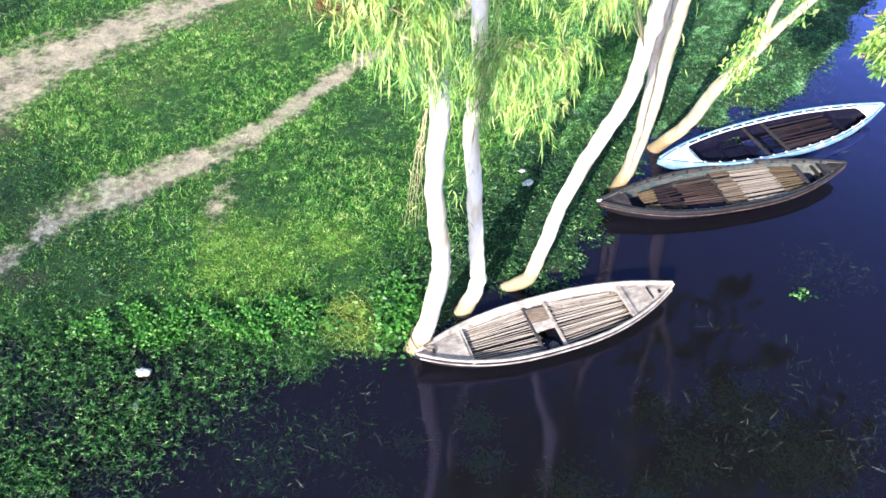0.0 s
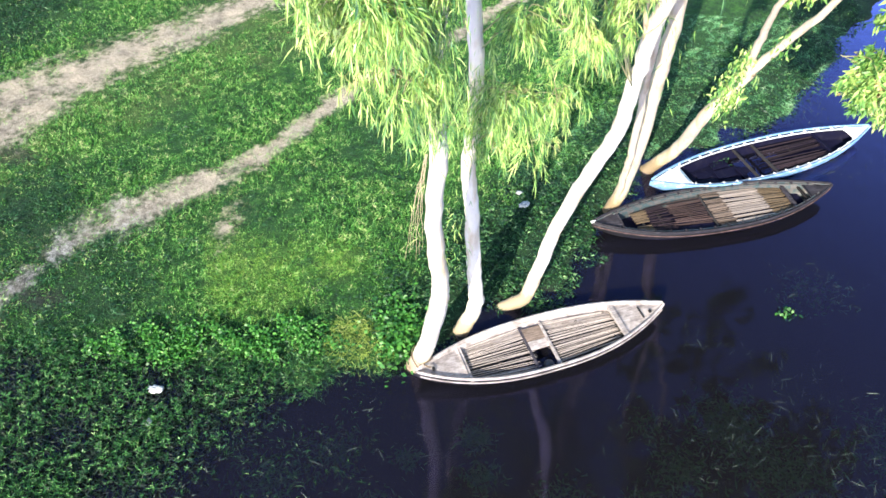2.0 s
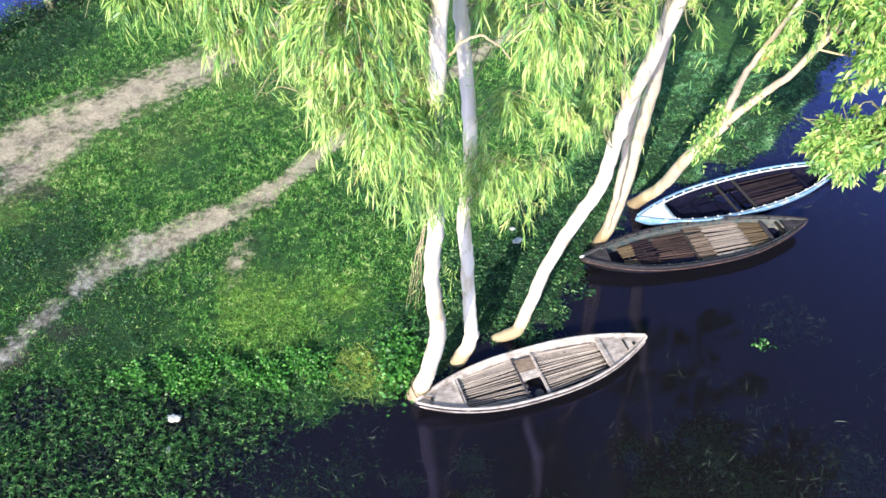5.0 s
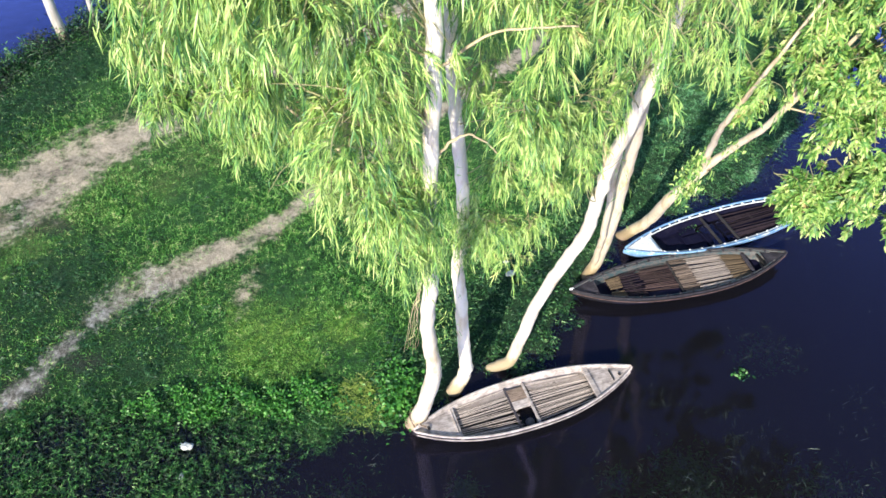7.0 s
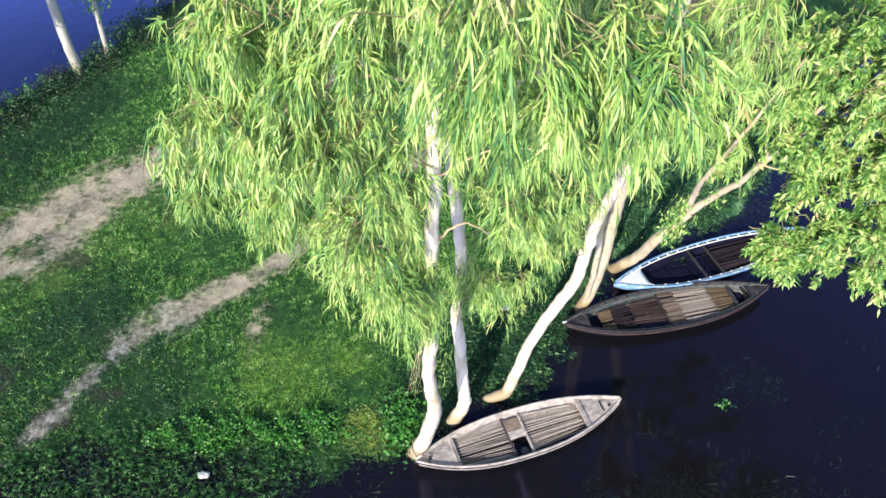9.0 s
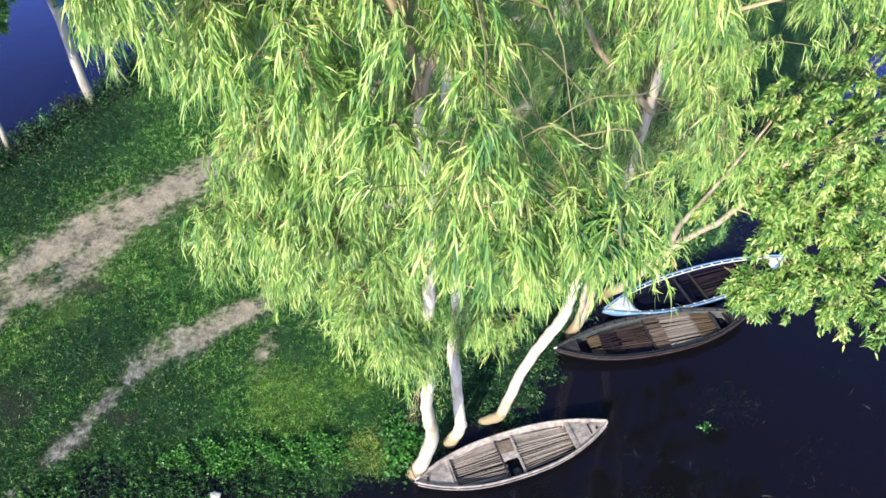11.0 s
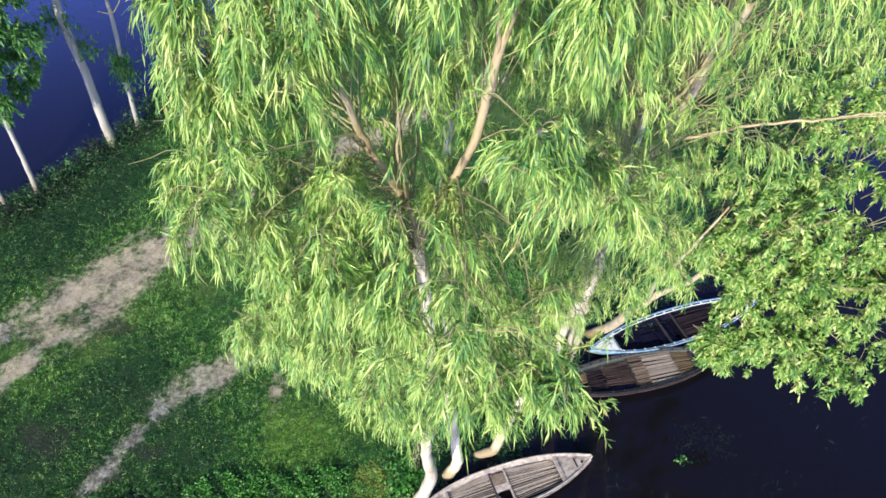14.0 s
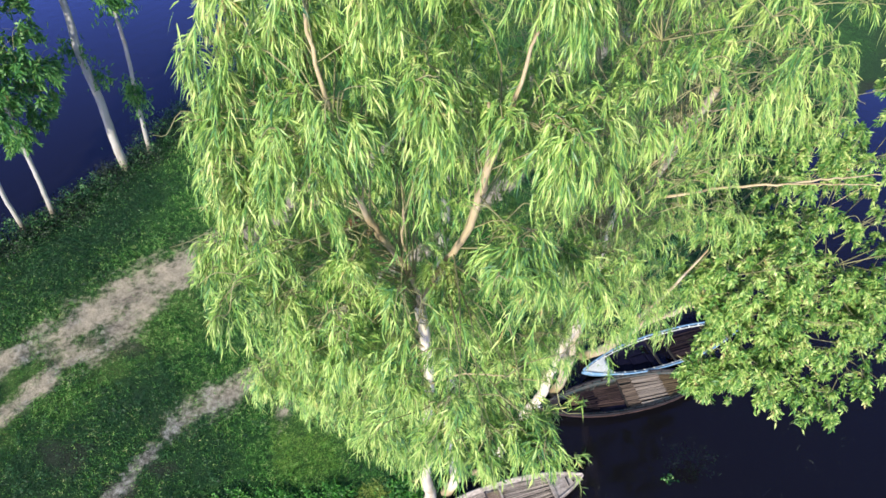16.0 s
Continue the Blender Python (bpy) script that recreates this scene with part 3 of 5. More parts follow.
def hull_mesh(name, length, wide, rise):
    """A double-ended plank hull with an outer and an inner skin and a rounded rim."""
    s = np.sin(np.linspace(-1, 1, 41) * np.pi / 2)
    w, h = half_width(s, wide), rim_height(s, rise)
    keel = -0.16 + (0.30 + rise) * np.abs(s) ** 5
    outer = [(1.0, 1.0), (0.93, 0.66), (0.80, 0.36), (0.52, 0.10), (0.0, 0.0)]
    rows = []
    for side in (1, -1):
        for f, g in outer if side == 1 else outer[-2::-1]:
            rows.append(np.stack([s * length / 2, side * f * w, keel + g * (h - keel)], -1))
    th = np.minimum(0.035, w * 0.6)
    floor = np.maximum(keel + 0.035, -0.10)
    for side in (-1, 1):
        for f, g in ([(1.0, 1.0), (0.88, 0.5), (0.62, 0.0)] if side == -1 else [(0.62, 0.0), (0.88, 0.5), (1.0, 1.0)]):
            rows.append(np.stack([s * (length / 2 - 0.03), side * f * np.maximum(w - th, 0.002), floor + g * (h - floor) - 0.001], -1))
    v = np.array(rows)
    k, n = v.shape[:2]
    i, j = np.meshgrid(np.arange(k), np.arange(n - 1), indexing="ij")
    i2 = (i + 1) % k
    q = np.stack([i * n + j, i * n + j + 1, i2 * n + j + 1, i2 * n + j], -1).reshape(-1, 4)
    me = fast_mesh(name, v.reshape(-1, 3), q)
    me.polygons.foreach_set("material_index", (np.arange(len(q)) < 8 * (n - 1)).astype(np.int32))
    return me


def hull(boat, length, wide, rise, inside, outside):
    me = hull_mesh("hull", length, wide, rise)
    me.materials.append(inside)
    me.materials.append(outside)
    return place("hull", me, None, boat, smooth=True)


def rail_mesh(name, length, wide, rise, side, inset, lift, thick, tall, s0=-0.985, s1=0.985):
    """A rail along the rim."""
    s = np.linspace(s0, s1, 36)
    w, h = half_width(s, wide), rim_height(s, rise)
    ring = []
    for dv, dz in ((0, 0), (0, 1), (1, 1), (1, 0)):
        y = np.maximum(w - inset - dv * thick, 0.0)
        ring.append(np.stack([s * length / 2, side * y, h + lift + dz * tall - tall * 0.5], -1))
    v = np.array(ring)
    k, n = v.shape[:2]
    i, j = np.meshgrid(np.arange(k), np.arange(n - 1), indexing="ij")
    i2 = (i + 1) % k
    q = np.stack([i * n + j, i * n + j + 1, i2 * n + j + 1, i2 * n + j], -1).reshape(-1, 4)
    caps = [[0, n, 2 * n, 3 * n], [n - 1, 2 * n - 1, 3 * n - 1, 4 * n - 1]]
    return fast_mesh(name, v.reshape(-1, 3), np.vstack([q, caps]))


def deck_mesh(name, length, wide, rise, u0, u1, drop, bow=0.0, thick=0.03, inset=0.02):
    """A small deck that fills the hull between two stations; bow: how far its free edge is hollowed."""
    u = np.linspace(u0, u1, 12)
    s = u / (length / 2)
    w, h = np.maximum(half_width(s, wide) - inset, 0.003), rim_height(s, rise) - drop
    across = np.linspace(-1, 1, 9)
    top = np.stack([u[:, None] + 0 * across, w[:, None] * across, h[:, None] + 0.02 * (1 - across**2)], -1)
    inner = 0 if abs(u0) < abs(u1) else -1
    top[inner, :, 0] += bow * (1 - across**2) * (1 if u1 > 0 else -1)
    low = top - [0, 0, thick]
    v = np.concatenate([top.reshape(-1, 3), low.reshape(-1, 3)])
    a, b = 12, 9
    i, j = np.meshgrid(np.arange(a - 1), np.arange(b - 1), indexing="ij")
    q = np.stack([i * b + j, i * b + j + 1, (i + 1) * b + j + 1, (i + 1) * b + j], -1).reshape(-1, 4)
    quads = [q, q[:, ::-1] + a * b]
    edge = [j for j in range(b)] + [i * b + b - 1 for i in range(1, a)] + [(a - 1) * b + j for j in range(b - 2, -1, -1)] + [i * b for i in range(a - 2, 0, -1)]
    edge = np.array(edge)
    nxt = np.roll(edge, -1)
    quads.append(np.stack([edge, nxt, nxt + a * b, edge + a * b], -1))
    return fast_mesh(name, v, np.concatenate(quads))


def box_bm(x0, x1, y0, y1, z0, z1, bevel=0.006):
    bm = bmesh.new()
    bmesh.ops.create_cube(bm, size=1)
    for v in bm.verts:
        v.co = Vector((x0 + (v.co.x + 0.5) * (x1 - x0), y0 + (v.co.y + 0.5) * (y1 - y0), z0 + (v.co.z + 0.5) * (z1 - z0)))
    bmesh.ops.bevel(bm, geom=bm.edges[:], offset=bevel, segments=1, affect="EDGES")
    return bm


def beam_bm(u, v0, v1, z, wide=0.06, tall=0.04, skew=0.0):
    bm = box_bm(u - wide / 2, u + wide / 2, v0, v1, z, z + tall)
    for v in bm.verts:
        v.co.x += skew * v.co.y
    return bm


def stick_mesh(name, flat=1.0):
    line = [(x, 0.006 * math.sin(9 * x), 0.006 * math.cos(7 * x)) for x in np.linspace(-0.5, 0.5, 6)]
    v, q = tube_arrays(line, [1, 1.08, 0.94, 1.05, 0.95], 6)
    v[:, 1:] = (v[:, 1:] - np.array(line)[np.repeat(np.arange(6), 6), 1:]) * [1, flat] + np.array(line)[np.repeat(np.arange(6), 6), 1:] * 2
    caps = [[0, 1, 2, 3], [0, 3, 4, 5], [30, 33, 32, 31], [30, 35, 34, 33]]
    return fast_mesh(name, v, np.vstack([q, caps]))


STICKS = {}


def lay_sticks(boat, name, mat, u0, u1, v0, v1, z, count, thick, rng, fan=1.0, uneven=0.03, flat=1.0):
    """A deck of sticks or slats laid along the boat, each one a piece; fan narrows them towards u1 (below 1) or u0 (above 1)."""
    lo, hi = min(v0, v1), max(v0, v1)
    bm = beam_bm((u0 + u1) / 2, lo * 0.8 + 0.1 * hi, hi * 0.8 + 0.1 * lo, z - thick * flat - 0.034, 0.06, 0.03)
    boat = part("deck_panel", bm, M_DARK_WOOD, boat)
    key = (mat.name, flat)
    if key not in STICKS:
        STICKS[key] = stick_mesh(name, flat)
        STICKS[key].materials.append(mat)
    for t in np.linspace(0, 1, count):
        if rng.random() < 0.035:
            continue
        mid = (v0 + v1) / 2
        v = v0 + (v1 - v0) * t
        a, b = (v, mid + (v - mid) * fan) if fan <= 1 else (mid + (v - mid) / fan, v)
        a, b = a + rng.normal() * 0.008, b + rng.normal() * 0.013
        x0, x1 = u0 + rng.normal() * uneven, u1 + rng.normal() * uneven
        ob = place(name, STICKS[key], mat, boat)
        ob.location = ((x0 + x1) / 2, (a + b) / 2, z + rng.normal() * 0.004)
        ob.rotation_euler = (rng.uniform(0, 6.28) if flat == 1.0 else 0, 0, math.atan2(b - a, x1 - x0))
        r = thick * rng.uniform(0.8, 1.15)
        ob.scale = (x1 - x0, r, r)


def start_boat(name, x, y, angle, heel=0.0, label=""):
    ob = new(name)
    ob.matrix_world = pose(x, y, 0, heel, 0, angle)
    return tagged(ob, label, "boat", group="moored boats")


def rails(boat, L, W, rise, m_outer, m_inner, m_post, posts, lift=0.012):
    for side in (1, -1):
        gunwale = place("gunwale", rail_mesh("gunwale", L, W, rise, side, -0.014, lift, 0.045, 0.04), m_outer, boat)
        if posts:
            place("inner_rail", rail_mesh("inner_rail", L, W, rise, side, 0.07, lift - 0.03, 0.025, 0.03, -0.8, 0.86), m_inner, boat)
            post = None
            for u in np.arange(-0.39 * L, 0.42 * L, 0.33):
                s = u / (L / 2)
                w, h = half_width(s, W), rim_height(s, rise)
                if post is None:
                    bm = box_bm(-0.02, 0.02, -0.045, 0.045, -0.02, 0.016)
                    ob = part("rail_block", bm, m_post, gunwale)
                    post = ob.data
                else:
                    ob = place("rail_block", post, m_post, gunwale)
                ob.location = (u, side * (w - 0.055), h + lift)


rng = np.random.default_rng(11)

# the pale open boat moored at the leaning tree
L, W, R = 5.04, 1.17, 0.16
pale = start_boat("wooden_boat", 3.32, 10.05, 21.3, 0, "sun-bleached wooden rowing boat with stick decking, moored at a trunk")
hull(pale, L, W, R, M_PALE_WOOD, M_TAR)
rails(pale, L, W, R, M_PALE_WOOD, M_PALE_WOOD, M_PALE_WOOD, False)
for side in (1, -1):
    place("rubbing_strake", rail_mesh("rubbing_strake", L, W, R, side, -0.03, -0.075, 0.03, 0.022, -0.97, 0.97), M_PALE_WOOD, pale, "pale rubbing strake")
place("bow_deck", deck_mesh("bow_deck", L, W, R, -2.46, -1.6, 0.045), M_PALE_WOOD, pale, "grey worn bow deck")
place("stern_deck", deck_mesh("stern_deck", L, W, R, 1.58, 2.46, 0.03), M_PALE_WOOD, pale, "pale stern deck")
# near-black bottom, which keeps the gaps between the deck sticks dark
place("bilge", deck_mesh("bilge", L, W, R, -1.58, 1.56, 0.30, inset=0.10), M_BILGE, pale, "bottom boards in one near-black tone")
part("crossbeam", beam_bm(-1.57, -0.41, 0.41, 0.215, 0.07, 0.05), M_PALE_WOOD, pale)
part("crossbeam", beam_bm(1.54, -0.40, 0.40, 0.25, 0.10, 0.06), M_PALE_WOOD, pale, "cream stern thwart")
part("crossbeam", beam_bm(-0.30, -0.5, 0.5, 0.155, 0.05, 0.04), M_OLD_WOOD, pale)
part("crossbeam", beam_bm(0.12, -0.5, 0.5, 0.16, 0.055, 0.05), M_PALE_WOOD, pale)
part("hatch_board", box_bm(-0.275, 0.10, 0.14, 0.43, 0.17, 0.195), M_PALE_WOOD, pale, "worn brown hatch board").data.materials[0] = M_TAN_MAT
part("hatch_board", box_bm(-0.275, 0.095, -0.07, 0.13, 0.165, 0.19), M_PALE_WOOD, pale)
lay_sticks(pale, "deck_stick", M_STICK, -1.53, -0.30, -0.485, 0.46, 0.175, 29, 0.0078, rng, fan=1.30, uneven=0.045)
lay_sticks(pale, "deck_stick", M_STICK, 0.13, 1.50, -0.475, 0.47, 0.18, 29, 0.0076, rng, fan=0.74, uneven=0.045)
bm = bmesh.new()
bmesh.ops.create_uvsphere(bm, u_segments=20, v_segments=12, radius=0.10)
for v in bm.verts:
    v.co.z = max(v.co.z, -0.06) * 0.8
pot = part("cooking_pot", bm, M_POT, None, smooth=True)
pot.matrix_world = pale.matrix_world @ pose(-0.03, -0.36, 0.03)
tagged(pot, "round dull metal pot in the boat's open hatch", "pot")
part("bow_ring", box_bm(-2.20, -2.15, -0.05, 0.03, 0.36, 0.40), M_DARK_WOOD, pale, "dark mooring cleat")
# dark blocks laid on the stern deck, standing for its small slits
part("stern_cleat", box_bm(1.98, 2.01, -0.16, 0.12, 0.365, 0.385), M_DARK_WOOD, pale, "dark slot in the stern deck")
part("stern_cleat", box_bm(2.14, 2.19, -0.10, -0.03, 0.385, 0.41), M_DARK_WOOD, pale)
rope = spline([(1.02, 9.2, 0.46), (0.9, 9.4, 0.5), (0.93, 9.62, 0.52), (1.15, 9.62, 0.5), (1.26, 9.42, 0.46), (1.12, 9.3, 0.44), (1.25, 9.25, 0.42)], 5)
ob = place("mooring_rope", fast_mesh("mooring_rope", *tube_arrays(rope, [0.012, 0.012], 6)), M_YELLOW_MAT)
tagged(ob, "frayed straw-coloured rope tied round the trunk base", "rope")

# the dark weathered boat with mats
L, W, R = 5.76, 1.28, 0.15
old = start_boat("wooden_boat", 7.25, 13.88, 15.5, 0, "dark weathered wooden boat with patched mats and slats")
hull(old, L, W, R, M_TEAL, M_TAR)
rails(old, L, W, R, M_OLD_WOOD, M_TEAL, M_OLD_WOOD, True)
place("bow_deck", deck_mesh("bow_deck", L, W, R, -2.8, -2.2, 0.03), M_OLD_WOOD, old)
part("bow_tip", box_bm(-2.91, -2.80, -0.022, 0.022, 0.40, 0.45, 0.012), M_WHITE, old, "white painted bow tip")
place("stern_deck", deck_mesh("stern_deck", L, W, R, 2.25, 2.82, 0.02), M_OLD_WOOD, old)
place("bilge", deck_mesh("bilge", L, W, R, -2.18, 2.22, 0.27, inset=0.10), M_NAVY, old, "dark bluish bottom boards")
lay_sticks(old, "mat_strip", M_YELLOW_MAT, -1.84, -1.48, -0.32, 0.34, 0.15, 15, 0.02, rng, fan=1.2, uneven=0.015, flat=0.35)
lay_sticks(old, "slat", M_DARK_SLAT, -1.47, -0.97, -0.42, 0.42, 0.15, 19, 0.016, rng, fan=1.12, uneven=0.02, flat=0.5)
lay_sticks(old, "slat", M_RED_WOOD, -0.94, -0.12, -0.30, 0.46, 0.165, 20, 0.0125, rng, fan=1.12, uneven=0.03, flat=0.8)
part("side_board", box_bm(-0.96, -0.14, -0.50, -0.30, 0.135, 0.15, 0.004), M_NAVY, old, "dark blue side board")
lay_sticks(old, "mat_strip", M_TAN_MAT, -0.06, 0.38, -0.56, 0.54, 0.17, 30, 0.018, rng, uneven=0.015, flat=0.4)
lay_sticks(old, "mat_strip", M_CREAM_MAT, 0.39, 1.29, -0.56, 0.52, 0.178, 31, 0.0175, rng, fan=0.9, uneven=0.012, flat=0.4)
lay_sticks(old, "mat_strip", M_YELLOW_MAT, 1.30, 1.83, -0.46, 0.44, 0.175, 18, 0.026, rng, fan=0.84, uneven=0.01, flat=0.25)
part("crossbeam", beam_bm(-0.10, -0.54, 0.54, 0.15, 0.045, 0.03), M_DARK_WOOD, old)
part("crossbeam", beam_bm(1.87, -0.40, 0.40, 0.18, 0.08, 0.06), M_OLD_WOOD, old)
part("crossbeam", beam_bm(-2.2, -0.27, 0.27, 0.22, 0.06, 0.05), M_OLD_WOOD, old)
part("crossbeam", beam_bm(2.22, -0.27, 0.27, 0.2, 0.06, 0.05), M_DARK_WOOD, old)
for side in (1, -1):
    place("waterline_plank", rail_mesh("waterline_plank", L, W, R, side, -0.004, -0.10, 0.02, 0.025), M_RED_WOOD, old, "reddish rubbing plank")

# the blue and white boat
L, W, R = 6.18, 1.26, 0.17
blue = start_boat("wooden_boat", 8.75, 15.66, 22.6, 0, "blue and white painted wooden boat beside the bank")
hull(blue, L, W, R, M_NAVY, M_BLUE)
rails(blue, L, W, R, M_BLUE, M_WHITE, M_WHITE, True)
place("bow_deck", deck_mesh("bow_deck", L, W, R, -3.02, -2.05, 0.01, 0.12), M_WHITE, blue, "white bow deck")
place("stern_deck", deck_mesh("stern_deck", L, W, R, 2.4, 3.03, 0.01, 0.08), M_WHITE, blue, "white stern deck")
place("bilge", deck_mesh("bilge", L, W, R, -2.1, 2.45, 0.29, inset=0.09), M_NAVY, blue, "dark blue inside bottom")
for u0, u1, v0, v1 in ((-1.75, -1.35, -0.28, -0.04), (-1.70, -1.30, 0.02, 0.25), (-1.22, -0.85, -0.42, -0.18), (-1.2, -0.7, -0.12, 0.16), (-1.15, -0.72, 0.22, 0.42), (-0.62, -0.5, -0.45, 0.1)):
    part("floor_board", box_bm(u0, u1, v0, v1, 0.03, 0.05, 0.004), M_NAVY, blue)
lay_sticks(blue, "slat", M_DARK_SLAT, 0.13, 1.76, 0.0, 0.44, 0.15, 13, 0.0135, rng, fan=0.8, uneven=0.02, flat=0.7)
lay_sticks(blue, "slat", M_DARK_SLAT, 0.13, 1.72, -0.50, -0.06, 0.145, 13, 0.0135, rng, fan=0.82, uneven=0.02, flat=0.7)
for u, w in ((-0.43, 0.55), (0.10, 0.56), (1.80, 0.42), (-2.02, 0.36)):
    part("crossbeam", beam_bm(u, -w, w, 0.16, 0.06, 0.05), M_DARK_WOOD if u < 1 else M_NAVY, blue)


# ---- trees ----
def crown_leaves(tree, name, mat, arrays):
    v, q = joined(arrays)
    ob = place(name, fast_mesh(name, v, q), mat, tree)
    return tagged(ob, kind="stuff")


def bough_line(start, end, rng, sag):
    a, b = np.array(start, float), np.array(end, float)
    d = np.linalg.norm(b - a)
    mid = a + (b - a) * 0.45 + np.array([0, 0, 0.22 * d]) + rng.normal(size=3) * 0.07 * d
    late = a + (b - a) * 0.8 + np.array([0, 0, 0.14 * d - sag * 0.1]) + rng.normal(size=3) * 0.05 * d
    return spline([a, mid, late, b], 3)


def strands(line, rng, count, hang, leaves, lo=0.2, broad=False):
    """Drooping twigs in locks along the outer part of a bough; gives each leaf's foot and the way it points."""
    n = len(line)
    tang = unit(np.gradient(line, axis=0))
    locks = max(1, int(round(count / 4)))
    t = lo + (1 - lo) * rng.random(locks) ** 0.8
    k = np.minimum((t * (n - 1)).astype(int), n - 2)
    foot = line[k] + (line[k + 1] - line[k]) * rng.random((locks, 1))
    out = tang[k] * 0.6 + rng.normal(size=(locks, 3)) * 0.6
    out[:, 2] = 0.45 * out[:, 2] + 0.3
    size = rng.uniform(0.6, 1.3, locks)
    foot = np.repeat(foot, 4, 0) + rng.normal(size=(locks * 4, 3)) * 0.035
    out = unit(np.repeat(unit(out), 4, 0) + rng.normal(size=(locks * 4, 3)) * 0.3)
    length = hang * np.repeat(size, 4) * rng.uniform(0.75, 1.25, locks * 4)
    s = np.clip(np.linspace(0.1, 1, leaves)[None] + rng.normal(size=(locks * 4, leaves)) * 0.03, 0, 1)
    spot = foot[:, None] + out[:, None] * (length[:, None] * 0.6 * s**0.6)[..., None]
    spot[..., 2] -= length[:, None] * 0.8 * s**1.8
    drop = np.array([0, 0, -1.0])
    noise3 = rng.normal(size=spot.shape)
    if broad:
        ways = out[:, None] * 0.55 + drop * (0.35 + 0.3 * s)[..., None] + noise3 * 0.5
    else:
        ways = out[:, None] * (0.85 - 0.45 * s)[..., None] + drop * (0.25 + 0.75 * s)[..., None] + noise3 * 0.24
    return spot.reshape(-1, 3), unit(ways).reshape(-1, 3)


def clump_boughs(clumps, wood, seed, each=6):
    """Short boughs that fill leafy clumps (x, y, z, radius), and for each clump one branch that bears it."""
    rng = np.random.default_rng(seed)
    stems = np.concatenate([spline(w, 6) for w in wood])
    out = []
    for x, y, z, r in clumps:
        c = np.array([x, y, z])
        st = stems[(np.linalg.norm(stems - c + [0, 0, 0.5], axis=1)).argmin()]
        out.append((tuple(st), tuple(c)))
        for _ in range(max(3, int(each * (r / 0.5) ** 2))):
            e = c + unit(rng.normal(size=3) * [1, 1, 0.9]) * r * rng.uniform(0.45, 1.0)
            out.append((tuple(st + (c - st) * rng.uniform(0.68, 0.95)), tuple(e)))
    return out


def gum_tree(label, stems, boughs, seed, bark, hang=0.42, size=(0.06, 0.12), per=(11, 22), mat=None, broad=False, tufts=(), gaps=(), shape=None):
    """stems: (points, radii); boughs: (start, end). A weeping, narrow-leaved crown hangs from the boughs."""
    rng = np.random.default_rng(seed)
    base = stems[0][0][0]
    tree = new("tree")
    tagged(tree, label, "tree", group="trees on the bank")
    tree.location = base
    org = np.array(base)
    for k, (pts, radii) in enumerate(stems):
        line = spline(pts, 6)
        seg = 14 if k == 0 else 9
        line = line + rng.normal(size=line.shape) * 0.008
        v, qd = tube_arrays(line - org, radii, seg, 0.03, rng)
        name = "trunk" if k == 0 else "limb"
        place(name, fast_mesh(name, v, qd), bark if k == 0 else M_WARM_BARK if max(radii) > 0.1 else bark if max(radii) > 0.066 else M_LIMB, tree, smooth=True)
    wood, feet, ways = [], [], []
    for a, b in boughs:
        line = bough_line(a, b, rng, hang)
        d = np.linalg.norm(np.array(b) - np.array(a))
        wood.append(tube_arrays(line - org, [0.007 + 0.004 * d, 0.007, 0.003], 3))
        f, w = strands(line, rng, max(3, int(per[0] * (0.5 + 0.35 * d))), hang, per[1], 0.06 if d < 1.2 else 0.4, broad)
        feet.append(f)
        ways.append(w)
        for _ in range(2):
            k = rng.integers(len(line) // 3, len(line) - 2)
            tip = line[k] + unit(rng.normal(size=3) * [1, 1, 0.5] + (line[-1] - line[0]) / d * 0.8) * d * rng.uniform(0.25, 0.45)
            sub = bough_line(line[k], tip, rng, hang)
            wood.append(tube_arrays(sub - org, [0.008, 0.006, 0.003], 3))
            f, w = strands(sub, rng, max(2, int(per[0] * 0.45)), hang, per[1], 0.2, broad)
            feet.append(f)
            ways.append(w)
    for centre, spread, n in tufts:
        f = np.array(centre) + rng.normal(size=(n, 3)) * np.array(spread)
        feet.append(f)
        ways.append(unit(rng.normal(size=(n, 3)) + [0, -0.2, -1.6]))
    if wood:
        v, qd = joined(wood)
        tagged(place("branchwork", fast_mesh("branchwork", v, qd), M_SHOOT, tree), kind="stuff")
    feet, ways = np.concatenate(feet), np.concatenate(ways)
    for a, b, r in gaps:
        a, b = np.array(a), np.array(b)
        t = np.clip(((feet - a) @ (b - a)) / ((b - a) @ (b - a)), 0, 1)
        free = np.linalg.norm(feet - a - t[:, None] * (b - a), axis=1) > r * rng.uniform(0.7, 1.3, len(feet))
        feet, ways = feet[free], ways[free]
    if shape is not None:
        free = shape(feet, rng)
        feet, ways = feet[free], ways[free]
    n = len(feet)
    length = rng.uniform(size[0], size[1], n)
    if broad:
        arrays = leaf_arrays(feet - org, ways, length, length * rng.uniform(0.32, 0.5, n), rng.uniform(0.0, 0.45, n), rng, BROAD_ROWS, BROAD_WIDTH, curl=0.2)
    else:
        arrays = leaf_arrays(feet - org, ways, length, length * rng.uniform(0.11, 0.17, n), rng.uniform(0.3, 1.2, n), rng, LANCE_ROWS, LANCE_WIDTH, curl=0.3)
    crown_leaves(tree, "crown", mat or M_WILLOW, [arrays])
    return tree


